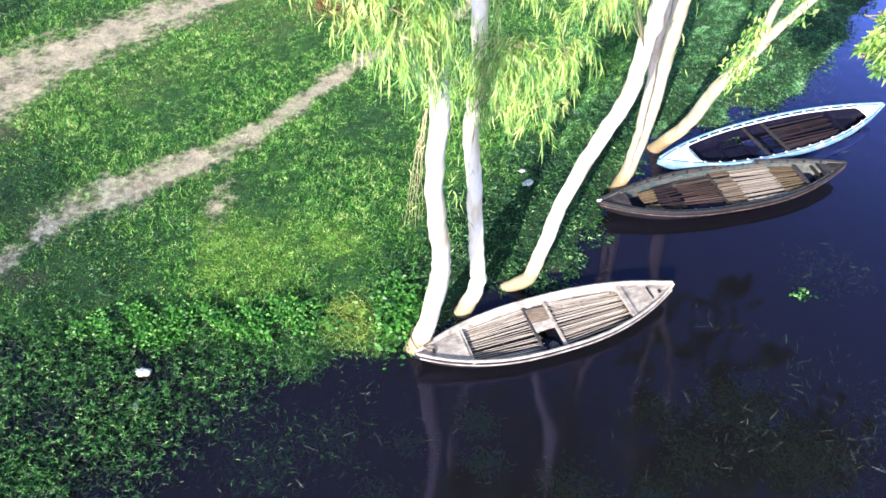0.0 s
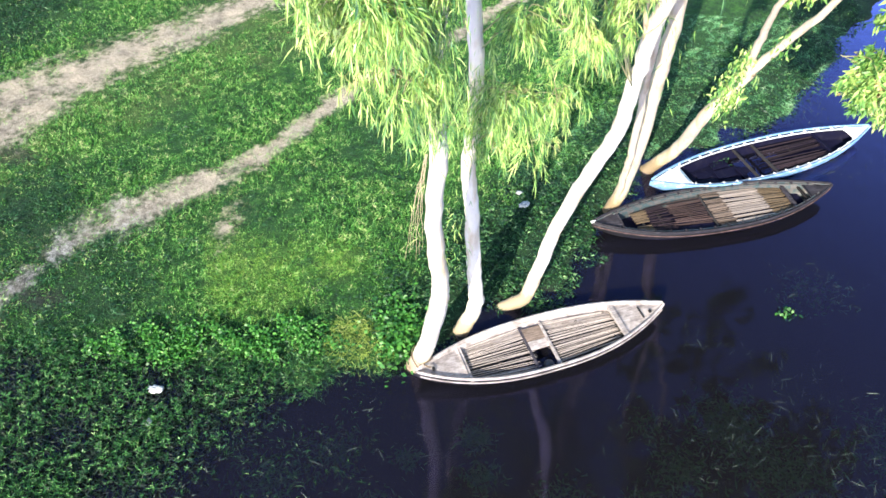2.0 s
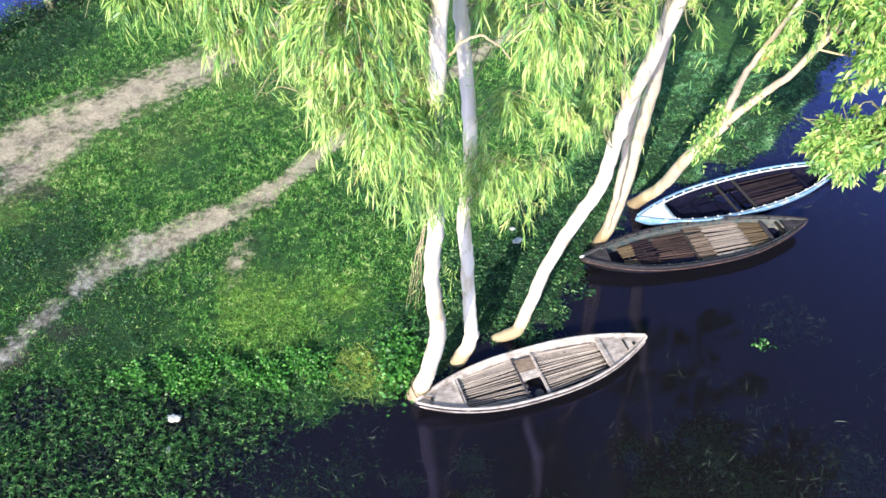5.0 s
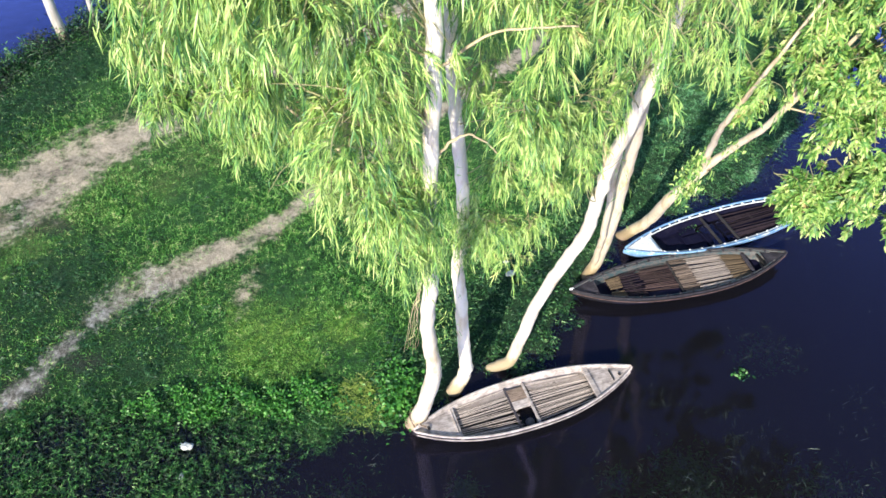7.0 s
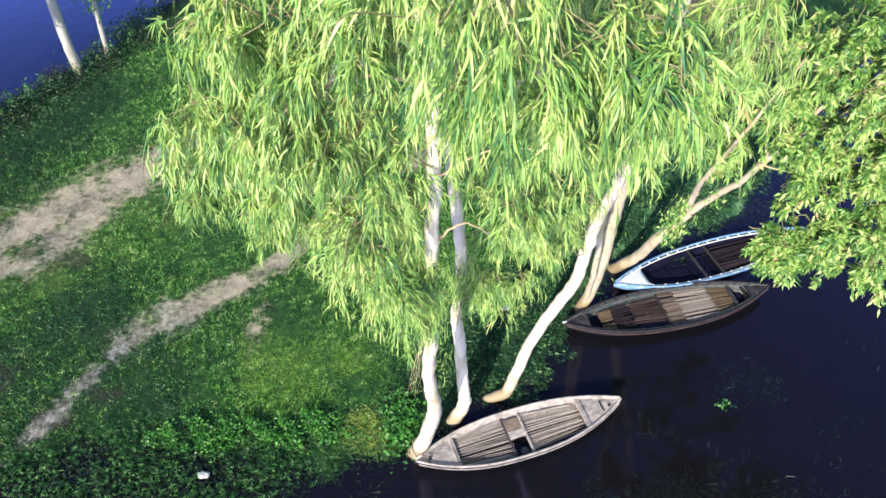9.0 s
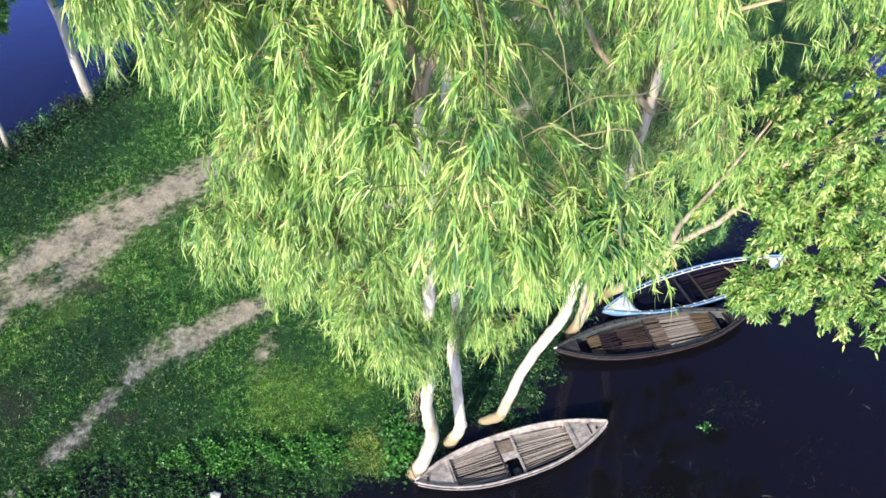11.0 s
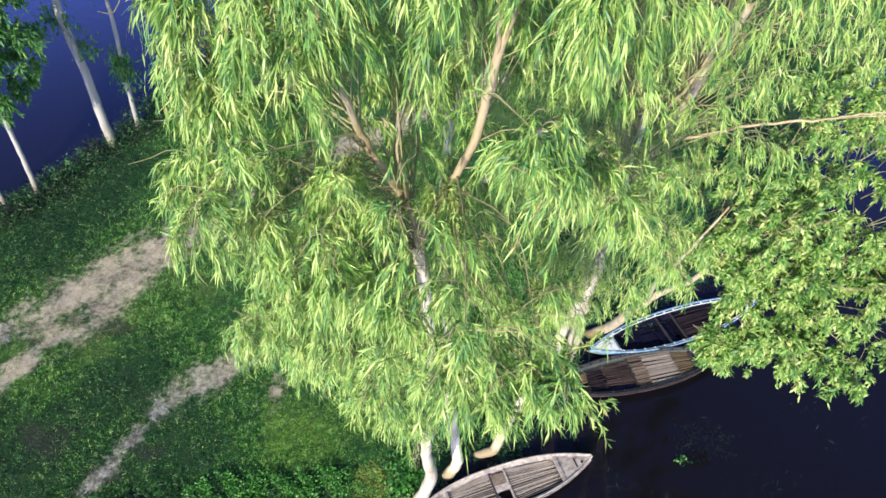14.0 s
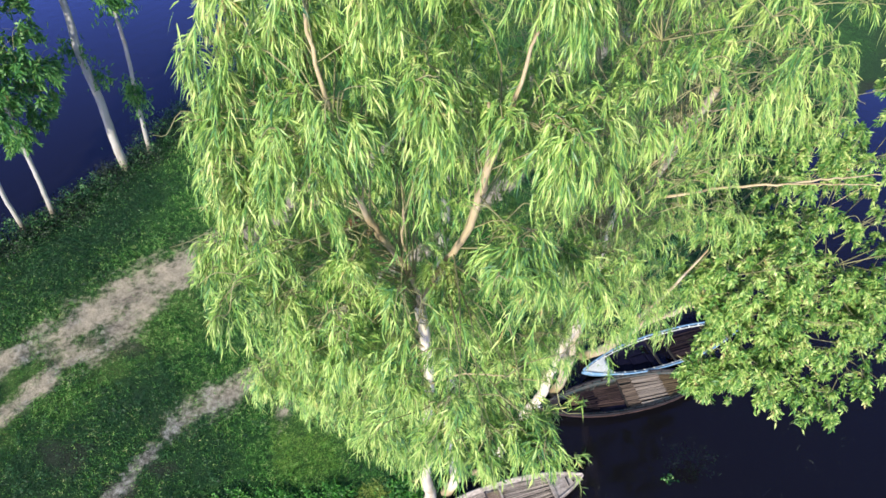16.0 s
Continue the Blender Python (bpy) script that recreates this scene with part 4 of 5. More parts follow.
def crown_boughs(axis, radii, heights, count, seed, wood, lift=(0.3, 1.0), bald=None):
    """Boughs from the trunk and limbs (wood: lists of points) out to a crown whose middle line and radii over heights are given."""
    rng = np.random.default_rng(seed)
    axis = np.array(axis, float)
    stems = np.concatenate([spline(w, 6) for w in wood])
    out = []
    while len(out) < count:
        z = rng.uniform(heights[0], heights[-1])
        r = np.interp(z, heights, radii) * rng.uniform(0.2, 1.0) ** 0.5
        c = np.array([np.interp(z, axis[:, 2], axis[:, k]) for k in range(3)])
        a = rng.uniform(0, 2 * np.pi)
        end = np.array([c[0] + math.cos(a) * r, c[1] + math.sin(a) * r, z])
        near = np.linalg.norm((stems - end + [0, 0, rng.uniform(*lift)]) * [1, 1, 0.8], axis=1) + rng.uniform(0, 0.7, len(stems))
        st = stems[near.argmin()]
        if np.linalg.norm(end - st) > 0.35 and not (bald and bald(end)):
            out.append((tuple(st), tuple(end)))
    return out


# gaps cut in the leaves to fit the camera's view of limbs and trunks: (from, to, radius)
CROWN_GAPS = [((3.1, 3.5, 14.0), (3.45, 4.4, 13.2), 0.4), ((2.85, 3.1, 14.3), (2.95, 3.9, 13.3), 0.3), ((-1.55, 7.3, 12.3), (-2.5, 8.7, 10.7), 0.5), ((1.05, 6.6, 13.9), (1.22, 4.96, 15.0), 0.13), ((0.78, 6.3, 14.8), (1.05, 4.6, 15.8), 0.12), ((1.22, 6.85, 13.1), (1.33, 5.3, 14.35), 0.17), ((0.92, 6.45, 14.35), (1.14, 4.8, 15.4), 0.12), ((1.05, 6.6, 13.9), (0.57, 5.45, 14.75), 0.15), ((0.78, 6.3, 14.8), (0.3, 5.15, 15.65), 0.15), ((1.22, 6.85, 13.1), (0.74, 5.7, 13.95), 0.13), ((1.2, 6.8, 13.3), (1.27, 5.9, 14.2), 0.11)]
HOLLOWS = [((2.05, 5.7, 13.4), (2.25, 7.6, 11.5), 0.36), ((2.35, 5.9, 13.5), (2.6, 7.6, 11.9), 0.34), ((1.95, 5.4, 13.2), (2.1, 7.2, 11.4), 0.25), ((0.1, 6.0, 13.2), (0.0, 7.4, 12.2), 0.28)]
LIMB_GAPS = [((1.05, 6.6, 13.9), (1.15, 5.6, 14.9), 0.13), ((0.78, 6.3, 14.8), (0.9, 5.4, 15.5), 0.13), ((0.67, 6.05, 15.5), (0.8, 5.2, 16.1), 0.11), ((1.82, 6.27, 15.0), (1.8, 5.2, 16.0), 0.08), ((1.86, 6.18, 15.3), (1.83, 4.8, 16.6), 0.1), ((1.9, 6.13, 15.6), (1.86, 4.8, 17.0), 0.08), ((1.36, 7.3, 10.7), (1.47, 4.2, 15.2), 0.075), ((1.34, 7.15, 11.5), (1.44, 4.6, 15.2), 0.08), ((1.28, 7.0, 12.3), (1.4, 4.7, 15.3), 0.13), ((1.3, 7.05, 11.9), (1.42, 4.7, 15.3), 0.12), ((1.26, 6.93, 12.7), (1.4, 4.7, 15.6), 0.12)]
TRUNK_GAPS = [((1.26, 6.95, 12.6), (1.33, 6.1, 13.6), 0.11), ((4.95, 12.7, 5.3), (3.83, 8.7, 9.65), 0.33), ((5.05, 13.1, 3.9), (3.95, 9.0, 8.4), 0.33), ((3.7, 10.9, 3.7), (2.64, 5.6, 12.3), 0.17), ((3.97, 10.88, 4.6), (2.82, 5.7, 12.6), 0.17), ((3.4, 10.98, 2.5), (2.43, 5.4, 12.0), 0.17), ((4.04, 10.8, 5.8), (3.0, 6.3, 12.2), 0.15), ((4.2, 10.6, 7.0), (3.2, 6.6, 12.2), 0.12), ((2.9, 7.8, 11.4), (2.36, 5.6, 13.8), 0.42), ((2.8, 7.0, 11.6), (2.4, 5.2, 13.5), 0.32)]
# each of these runs from the limb towards the camera's high position
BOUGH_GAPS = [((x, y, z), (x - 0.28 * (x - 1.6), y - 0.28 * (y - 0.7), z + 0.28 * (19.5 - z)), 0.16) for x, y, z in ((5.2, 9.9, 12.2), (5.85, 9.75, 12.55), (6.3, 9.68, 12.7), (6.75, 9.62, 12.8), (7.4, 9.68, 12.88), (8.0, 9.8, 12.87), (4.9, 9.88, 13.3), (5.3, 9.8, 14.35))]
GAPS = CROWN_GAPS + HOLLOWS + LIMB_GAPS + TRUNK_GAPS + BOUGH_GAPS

# the first leaning tree, at whose foot the pale boat lies
T1 = [(0.92, 9.66, -0.25), (0.97, 9.56, 0.05), (1.10, 9.45, 0.6), (1.21, 9.33, 1.22), (1.36, 9.0, 2.6), (1.38, 8.8, 3.3), (1.31, 8.56, 4.3), (1.28, 8.34, 5.24), (1.33, 8.14, 6.2), (1.29, 7.98, 6.98), (1.27, 7.83, 7.7), (1.34, 7.5, 9.3), (1.36, 7.26, 10.9), (1.24, 6.93, 12.75)]
T1_left = [(1.24, 6.93, 12.7), (1.22, 6.82, 13.2), (1.05, 6.6, 13.9), (0.78, 6.3, 14.8), (0.67, 6.05, 15.5), (0.5, 5.95, 16.6), (0.4, 5.95, 17.5)]
T1_mid = [(1.16, 6.72, 13.5), (1.14, 6.55, 14.0), (1.1, 6.3, 14.6), (1.12, 6.1, 15.3)]
T1_right = [(1.26, 6.9, 12.75), (1.45, 6.7, 13.6), (1.65, 6.45, 14.3), (1.82, 6.27, 14.93), (1.92, 6.1, 15.73), (2.06, 5.85, 16.6), (2.2, 5.7, 17.6)]
ax1 = [(0.8, 7.75, 7.2), (0.35, 7.95, 8.4), (0.05, 7.7, 10), (0.15, 7.3, 12), (0.5, 6.9, 13.6), (0.7, 6.75, 15.0), (1.0, 6.5, 19.5)]
wood1 = [T1[8:], T1_left, T1_mid, T1_right, [T1_left[-1], (0.3, 6.6, 18.5)], [T1_right[-1], (1.9, 6.2, 18.8)]]
b1 = crown_boughs(ax1, [0.35, 0.8, 1.1, 1.2, 1.25, 1.35, 1.5, 1.6, 1.5, 1.1], [7.35, 8.0, 9.1, 10.6, 12, 13.2, 14.5, 16, 17.5, 19.3], 150, 21, wood1, bald=lambda e: e[0] > 1.0 and e[2] < 11.6)
# leafy clumps of the lower crown, of its hanging front, and of its top
LOW_CLUMPS = [(-1.35, 7.6, 9.85, 0.45), (-0.75, 7.5, 9.4, 0.5), (-1.15, 7.0, 10.8, 0.42), (-0.95, 6.75, 11.5, 0.36), (-1.45, 7.6, 9.7, 0.35), (-0.3, 7.2, 10.2, 0.55), (-0.45, 6.8, 11.3, 0.5), (0.2, 6.6, 11.3, 0.55), (0.1, 7.95, 8.5, 0.45), (0.65, 7.8, 8.1, 0.4), (0.75, 7.3, 8.7, 0.5), (0.5, 7.0, 9.8, 0.55), (0.9, 6.9, 10.8, 0.45), (0.0, 8.5, 8.0, 0.3), (-0.2, 6.6, 12.4, 0.5), (0.6, 6.2, 12.4, 0.5)]
FRONT_CLUMPS = [(1.2, 4.95, 13.7, 0.45), (1.75, 4.25, 13.98, 0.4), (2.15, 4.4, 13.42, 0.36), (2.45, 4.4, 13.36, 0.38), (2.66, 4.55, 13.5, 0.34), (2.5, 4.9, 13.15, 0.36), (1.7, 4.6, 13.25, 0.33), (1.2, 5.3, 14.7, 0.45), (0.45, 5.5, 14.2, 0.45), (-0.15, 5.5, 14.3, 0.4), (-0.55, 5.3, 14.85, 0.38), (2.25, 5.0, 15.7, 0.5), (3.0, 5.8, 15.0, 0.5), (1.5, 6.3, 12.4, 0.4), (3.5, 6.2, 14.3, 0.45), (1.66, 6.15, 14.1, 0.26), (1.75, 6.0, 13.6, 0.26), (0.75, 6.0, 13.6, 0.3), (0.6, 5.7, 14.9, 0.28)]
BACK_CLUMPS = [(-0.4, 7.2, 13.5, 0.55), (0.2, 7.5, 12.6, 0.55), (-0.3, 7.4, 15.0, 0.55), (0.3, 7.4, 16.5, 0.6), (1.2, 7.5, 15.0, 0.55), (1.6, 7.3, 17.0, 0.6), (2.5, 7.2, 15.6, 0.55), (2.2, 7.4, 13.6, 0.5)]
TOP_CLUMPS = [(-0.7, 6.2, 15.3, 0.5), (0.3, 5.7, 16.3, 0.6), (1.4, 5.7, 16.9, 0.6), (2.4, 5.6, 16.8, 0.55), (-0.5, 6.5, 16.4, 0.5), (1.0, 6.2, 18.0, 0.65), (2.4, 6.2, 18.0, 0.6), (0.0, 6.3, 17.5, 0.6), (3.1, 6.2, 16.3, 0.55), (-0.55, 6.2, 16.9, 0.42), (-0.72, 6.2, 16.2, 0.4), (-0.75, 6.3, 15.6, 0.4), (-1.05, 6.4, 14.1, 0.42), (-1.2, 6.6, 13.7, 0.35), (-0.95, 6.4, 14.8, 0.4), (-0.6, 6.6, 13.5, 0.4)]
b1 += clump_boughs(LOW_CLUMPS + FRONT_CLUMPS + TOP_CLUMPS, wood1, 41) + clump_boughs(BACK_CLUMPS, wood1, 42, 4)
LEFT_Z = [7.1, 7.85, 8.6, 8.85, 9.3, 9.6, 10.1, 10.85, 11.6, 12.3, 12.85, 13.1, 13.35, 14.3, 15.0, 15.5, 16.4, 17.5, 19.5]
LEFT_X = [0.95, 0.28, 0.12, -0.15, -1.25, -1.65, -1.7, -1.4, -1.1, -0.85, -0.75, -0.95, -1.35, -1.38, -1.2, -1.02, -0.95, -0.85, -0.4]


def first_crown(p, rng):
    """The side of the crown that faces the lawn: drawn in at its foot and below its top."""
    edge = np.interp(p[:, 2], LEFT_Z, LEFT_X) - 0.3 * np.clip(p[:, 1] - 7.6, 0, 1)
    edge = edge + 0.45 * np.clip(6.4 - p[:, 1], 0, 2) * (p[:, 2] > 12)
    edge = np.where(p[:, 2] < 10.3, np.maximum(edge, -1.2 + (7.1 - p[:, 1]) * 2.2), edge)
    return p[:, 0] > edge + rng.normal(size=len(p)) * 0.07


# the upper trunk is a stem of its own, to take the warmed bark
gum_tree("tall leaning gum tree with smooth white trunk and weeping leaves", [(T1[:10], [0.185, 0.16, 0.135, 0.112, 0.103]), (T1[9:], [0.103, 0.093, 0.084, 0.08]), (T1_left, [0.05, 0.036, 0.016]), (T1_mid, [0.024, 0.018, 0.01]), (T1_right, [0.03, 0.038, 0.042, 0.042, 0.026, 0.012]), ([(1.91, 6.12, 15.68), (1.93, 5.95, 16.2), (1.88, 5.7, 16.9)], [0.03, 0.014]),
         ([(1.36, 7.55, 8.95), (1.55, 7.6, 9.2), (1.8, 7.7, 9.2), (2.05, 7.8, 8.9)], [0.018, 0.008]), ([(1.4, 7.3, 10.3), (1.9, 7.2, 10.75), (2.6, 7.1, 10.9)], [0.017, 0.008]),
         ([(1.28, 7.85, 7.6), (0.4, 7.9, 8.6), (-0.4, 8.2, 9.2)], [0.035, 0.012]), ([(1.33, 7.1, 11.6), (0.75, 6.7, 11.95), (0.2, 6.55, 11.75), (-0.2, 6.5, 11.4)], [0.024, 0.018, 0.009])] + [([(1.2, 8.1, 6.3), (1.15 - 0.02 * k, 8.15, 5.5), (1.14 - 0.045 * k, 8.3, 4.5 - 0.09 * (k % 3))], [0.0035, 0.002]) for k in range(6)], b1, 31, M_BARK, gaps=GAPS, shape=first_crown, tufts=[((1.24, 7.58, 8.2), (0.13, 0.09, 0.42), 1700), ((1.27, 7.75, 7.3), (0.12, 0.08, 0.3), 1000), ((1.1, 7.4, 9.6), (0.1, 0.1, 0.7), 350), ((1.85, 6.15, 12.2), (0.28, 0.3, 0.4), 600), ((0.95, 6.35, 12.0), (0.2, 0.3, 0.4), 350)])

# the second, slimmer tree just behind it
T2 = [(1.70, 10.45, -0.2), (1.82, 10.4, 0.15), (2.0, 10.31, 0.97), (1.95, 10.25, 1.7), (1.89, 10.17, 2.5), (1.79, 10.06, 3.78), (1.71, 9.99, 4.55), (1.76, 9.92, 5.35), (1.73, 9.83, 6.5), (1.56, 9.68, 8.0), (1.51, 9.61, 8.8), (1.45, 9.5, 10.2), (1.5, 9.2, 12.5), (1.6, 8.8, 15.0)]
ax2 = [(1.75, 9.9, 5.0), (1.7, 10.1, 8.0), (1.8, 10.3, 11), (1.9, 10.2, 17)]
b2 = crown_boughs(ax2, [0.7, 1.1, 1.6, 1.8, 1.4], [8.0, 9.3, 11, 13.5, 16.5], 44, 22, [T2[8:], [T2[-1], (1.8, 9.4, 16.5)]])
b2 += clump_boughs([(2.2, 7.7, 9.4, 0.45), (2.7, 8.2, 9.1, 0.5), (3.2, 8.6, 8.9, 0.45), (2.5, 9.5, 6.1, 0.4), (2.25, 9.4, 7.1, 0.4), (2.85, 9.2, 7.3, 0.4), (2.6, 7.9, 10.3, 0.5), (2.0, 8.0, 10.8, 0.45), (3.2, 7.8, 10.6, 0.5), (2.5, 8.8, 8.2, 0.45)], [T2[6:]], 43, 5)
b2 += [((1.74, 9.95, 5.6 + 0.08 * k), (1.95 + 0.13 * k, 9.75 - 0.1 * (k % 3), 5.1 + 0.5 * ((k * 7) % 5) / 2.0)) for k in range(7)]
b2 += [((1.72, 9.97, 5.0), (2.6, 9.7, 5.6)), ((1.72, 9.97, 5.0), (2.9, 9.55, 6.1)), ((1.75, 9.9, 5.4), (2.4, 9.3, 6.4)), ((1.72, 9.97, 4.9), (2.2, 9.75, 5.2)), ((1.72, 9.9, 5.2), (1.4, 9.5, 5.6))]
gum_tree("slim white-barked gum tree with hanging side shoots", [(T2, [0.17, 0.14, 0.125, 0.115, 0.105, 0.10, 0.09, 0.08, 0.05]), ([(1.72, 9.97, 4.95), (1.95, 9.9, 5.2), (2.3, 9.75, 5.7), (2.8, 9.55, 6.0)], [0.025, 0.01])], b2, 32, M_WARM_BARK, gaps=GAPS, per=(11, 20),
         tufts=[((1.72, 9.72, 5.7), (0.12, 0.09, 0.3), 700), ((1.62, 9.95, 3.0), (0.12, 0.12, 0.7), 90), ((1.35, 8.5, 5.2), (0.15, 0.12, 0.6), 60)])

# the third tree, bowed out over the bank
T3 = [(2.40, 11.1, -0.15), (2.60, 11.06, 0.02), (2.98, 11.05, 0.32), (3.18, 11.04, 1.28), (3.36, 10.98, 2.45), (3.7, 10.91, 3.71), (3.97, 10.88, 4.55), (4.04, 10.82, 5.5), (4.1, 10.75, 6.4), (4.25, 10.5, 7.6), (4.25, 9.9, 9.2), (4.0, 8.9, 11.5), (3.8, 8.0, 14)]
ax3 = [(4.1, 10.4, 6.8), (4.0, 9.7, 9.2), (3.8, 9.1, 12), (3.8, 8.5, 15), (3.8, 8.0, 19)]
b3 = crown_boughs(ax3, [0.5, 1.1, 1.7, 1.9, 1.9, 1.8, 1.3], [8.2, 9.2, 10.4, 12, 14, 16.5, 18.8], 135, 23, [T3[8:], [T3[-1], (3.7, 7.6, 17.5)]])
r3 = np.random.default_rng(44)
b3 += [((4.03, 10.83, 5.4), (r3.uniform(3.05, 3.6), r3.uniform(9.7, 10.3), r3.uniform(6.3, 7.5))) for _ in range(10)]
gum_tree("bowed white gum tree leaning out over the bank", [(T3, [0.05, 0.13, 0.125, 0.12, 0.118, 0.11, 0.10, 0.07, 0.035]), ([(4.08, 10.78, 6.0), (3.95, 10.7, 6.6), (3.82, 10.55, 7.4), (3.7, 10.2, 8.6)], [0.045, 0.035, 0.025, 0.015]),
         ([(4.1, 9.0, 11.2), (3.2, 8.3, 12.4), (2.6, 7.6, 13.6)], [0.05, 0.015])], b3, 33, M_BARK, gaps=GAPS, per=(8, 20), tufts=[((4.2, 10.2, 8.2), (0.25, 0.3, 0.8), 500), ((4.1, 9.4, 10.2), (0.25, 0.3, 0.8), 500)])

# the fourth, twin-stemmed
T4 = [(4.88, 14.0, -0.2), (4.99, 13.9, 0.05), (5.13, 13.72, 1.0), (5.13, 13.42, 2.4), (5.05, 13.1, 3.9), (4.95, 12.7, 5.3), (4.75, 12.1, 7.4), (4.75, 11.4, 9.5), (5.0, 10.5, 12.0), (5.2, 9.6, 14.5)]
T4s = [(5.06, 13.7, 0.7), (4.96, 13.35, 1.6), (4.9, 13.06, 2.3), (4.78, 12.72, 3.54), (4.68, 12.46, 4.6), (4.55, 12.0, 6.4), (4.6, 11.5, 8.2)]
ax4 = [(4.8, 12.3, 6.8), (4.85, 11.8, 9.0), (5.3, 11.2, 12), (5.9, 10.5, 15.5), (6.2, 10.3, 18)]
b4 = crown_boughs(ax4, [0.6, 1.3, 1.8, 2.0, 1.9, 1.3], [8.4, 9.6, 11.5, 13.5, 15.5, 17.6], 140, 24, [T4[6:], T4s[5:], [T4[-1], (5.7, 9.6, 16.6)]])
b4 += crown_boughs([(5.4, 13.6, 7.5), (5.8, 13.8, 15)], [0.8, 1.7, 1.8, 1.0], [7.8, 9.5, 12.5, 15], 60, 29, [T4[5:], T4s[4:]])
# back boughs, mostly out of sight, added to darken the lake's reflection
b4 += crown_boughs([(4.0, 15.0, 8.5), (4.0, 15.6, 15)], [1.0, 2.3, 2.6, 1.5], [8.2, 10.0, 12.5, 15], 48, 28, [T4[5:], T4s[4:]])
b4 += [((5.2, 12.6, 7.0), (6.4, 11.2, 7.6)), ((5.0, 12.4, 7.0), (5.8, 10.9, 8.2))]
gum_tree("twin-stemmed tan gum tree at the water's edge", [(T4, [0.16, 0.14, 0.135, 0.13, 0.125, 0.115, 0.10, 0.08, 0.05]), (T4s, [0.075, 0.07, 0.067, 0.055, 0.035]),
         ([(4.9, 10.7, 11.6), (5.05, 9.95, 12.1), (5.85, 9.75, 12.55), (6.75, 9.62, 12.8), (7.5, 9.7, 12.9), (8.3, 9.9, 12.85)], [0.03, 0.022, 0.017, 0.008]), ([(6.7, 9.62, 12.8), (7.1, 9.2, 13.2), (7.7, 9.0, 13.4)], [0.014, 0.006]), ([(4.7, 10.4, 12.1), (4.85, 9.9, 13.1), (5.1, 9.8, 14.0), (5.5, 9.8, 14.7)], [0.03, 0.024, 0.016, 0.008]), ([(5.06, 9.8, 13.95), (5.5, 9.6, 14.2), (5.8, 9.5, 14.5)], [0.015, 0.006])], b4, 34, M_BARK_TAN, gaps=GAPS, per=(6, 15))

# the low leafy tree that hangs over the boats
T5 = [(5.93, 15.5, -0.2), (6.05, 15.35, 0.05), (6.4, 14.8, 1.15), (6.42, 14.1, 2.45), (6.62, 13.9, 3.1), (6.88, 13.75, 3.85)]
T5a = [(6.86, 13.76, 3.8), (7.12, 13.3, 4.75), (7.35, 12.7, 5.9), (7.6, 12.2, 7.4), (8.0, 11.8, 9.0)]
T5b = [(6.84, 13.77, 3.75), (6.62, 13.2, 4.9), (6.42, 12.46, 6.0), (6.55, 11.9, 7.5), (6.9, 11.6, 9.2)]
outer_clumps = [((10.2, 13.6, 10.4), 1.0), ((11.3, 14.4, 9.6), 1.1), ((11.6, 13.4, 8.8), 1.0), ((10.0, 14.4, 10.8), 0.9), ((11.3, 11.2, 5.9), 0.75), ((10.7, 10.7, 5.3), 0.5), ((7.5, 10.9, 5.5), 0.4), ((9.9, 12.0, 8.0), 0.9), ((10.9, 11.6, 6.9), 0.8), ((9.0, 11.4, 7.3), 0.8), ((11.4, 12.0, 7.6), 0.9), ((8.2, 10.95, 5.4), 0.65), ((8.6, 10.7, 6.0), 0.75), ((8.3, 11.5, 7.2), 1.0), ((7.4, 12.2, 7.4), 1.0), ((9.4, 11.1, 6.3), 0.85), ((10.1, 11.6, 7.4), 1.1), ((9.4, 12.3, 8.6), 1.1), ((8.2, 11.4, 9.3), 1.1)]
inner_clumps = [((10.9, 12.0, 6.6), 1.0), ((10.3, 11.0, 5.8), 0.75), ((7.0, 11.6, 9.0), 0.9), ((11.5, 12.6, 8.2), 1.2), ((10.6, 13.4, 9.6), 1.2), ((9.0, 13.0, 10.6), 1.0), ((8.0, 12.6, 8.6), 0.9), ((7.85, 11.05, 5.5), 0.5), ((7.2, 11.6, 7.6), 0.8), ((7.8, 11.4, 6.7), 0.7), ((8.9, 11.9, 8.0), 0.9), ((10.0, 12.4, 6.4), 0.9), ((8.4, 15.2, 6.4), 1.2), ((9.6, 16.6, 6.6), 1.3), ((7.2, 15.6, 7.6), 1.1), ((10.8, 15.4, 8.0), 1.3), ((9.3, 10.7, 5.6), 0.65), ((6.6, 12.6, 6.6), 0.7), ((12.2, 12.2, 6.8), 1.0), ((9.6, 13.4, 7.2), 1.0)]
clumps = outer_clumps + inner_clumps
rng = np.random.default_rng(77)
b5 = []
for (cx, cy, cz), r in clumps:
    for _ in range(7 if cx < 9.7 else 5):
        st = np.array(T5a[3]) if rng.random() < 0.5 else np.array(T5b[2])
        st = st + (np.array([cx, cy, cz]) - st) * rng.uniform(0.62, 0.88)
        e = np.array([cx, cy, cz]) + unit(rng.normal(size=3)) * r * rng.uniform(0.4, 1.0)
        b5.append((tuple(st), tuple(e)))
limbs5 = [(T5a, [0.09, 0.07, 0.05, 0.02]), (T5b, [0.08, 0.06, 0.04, 0.02])]
for (cx, cy, cz), r in clumps[14:24:3]:
    limbs5.append(([(7.4, 12.5, 6.3), ((7.4 + cx) / 2, (12.5 + cy) / 2 + 0.1, (6.3 + cz) / 2 + 0.3), (cx, cy, cz)], [0.018, 0.006]))
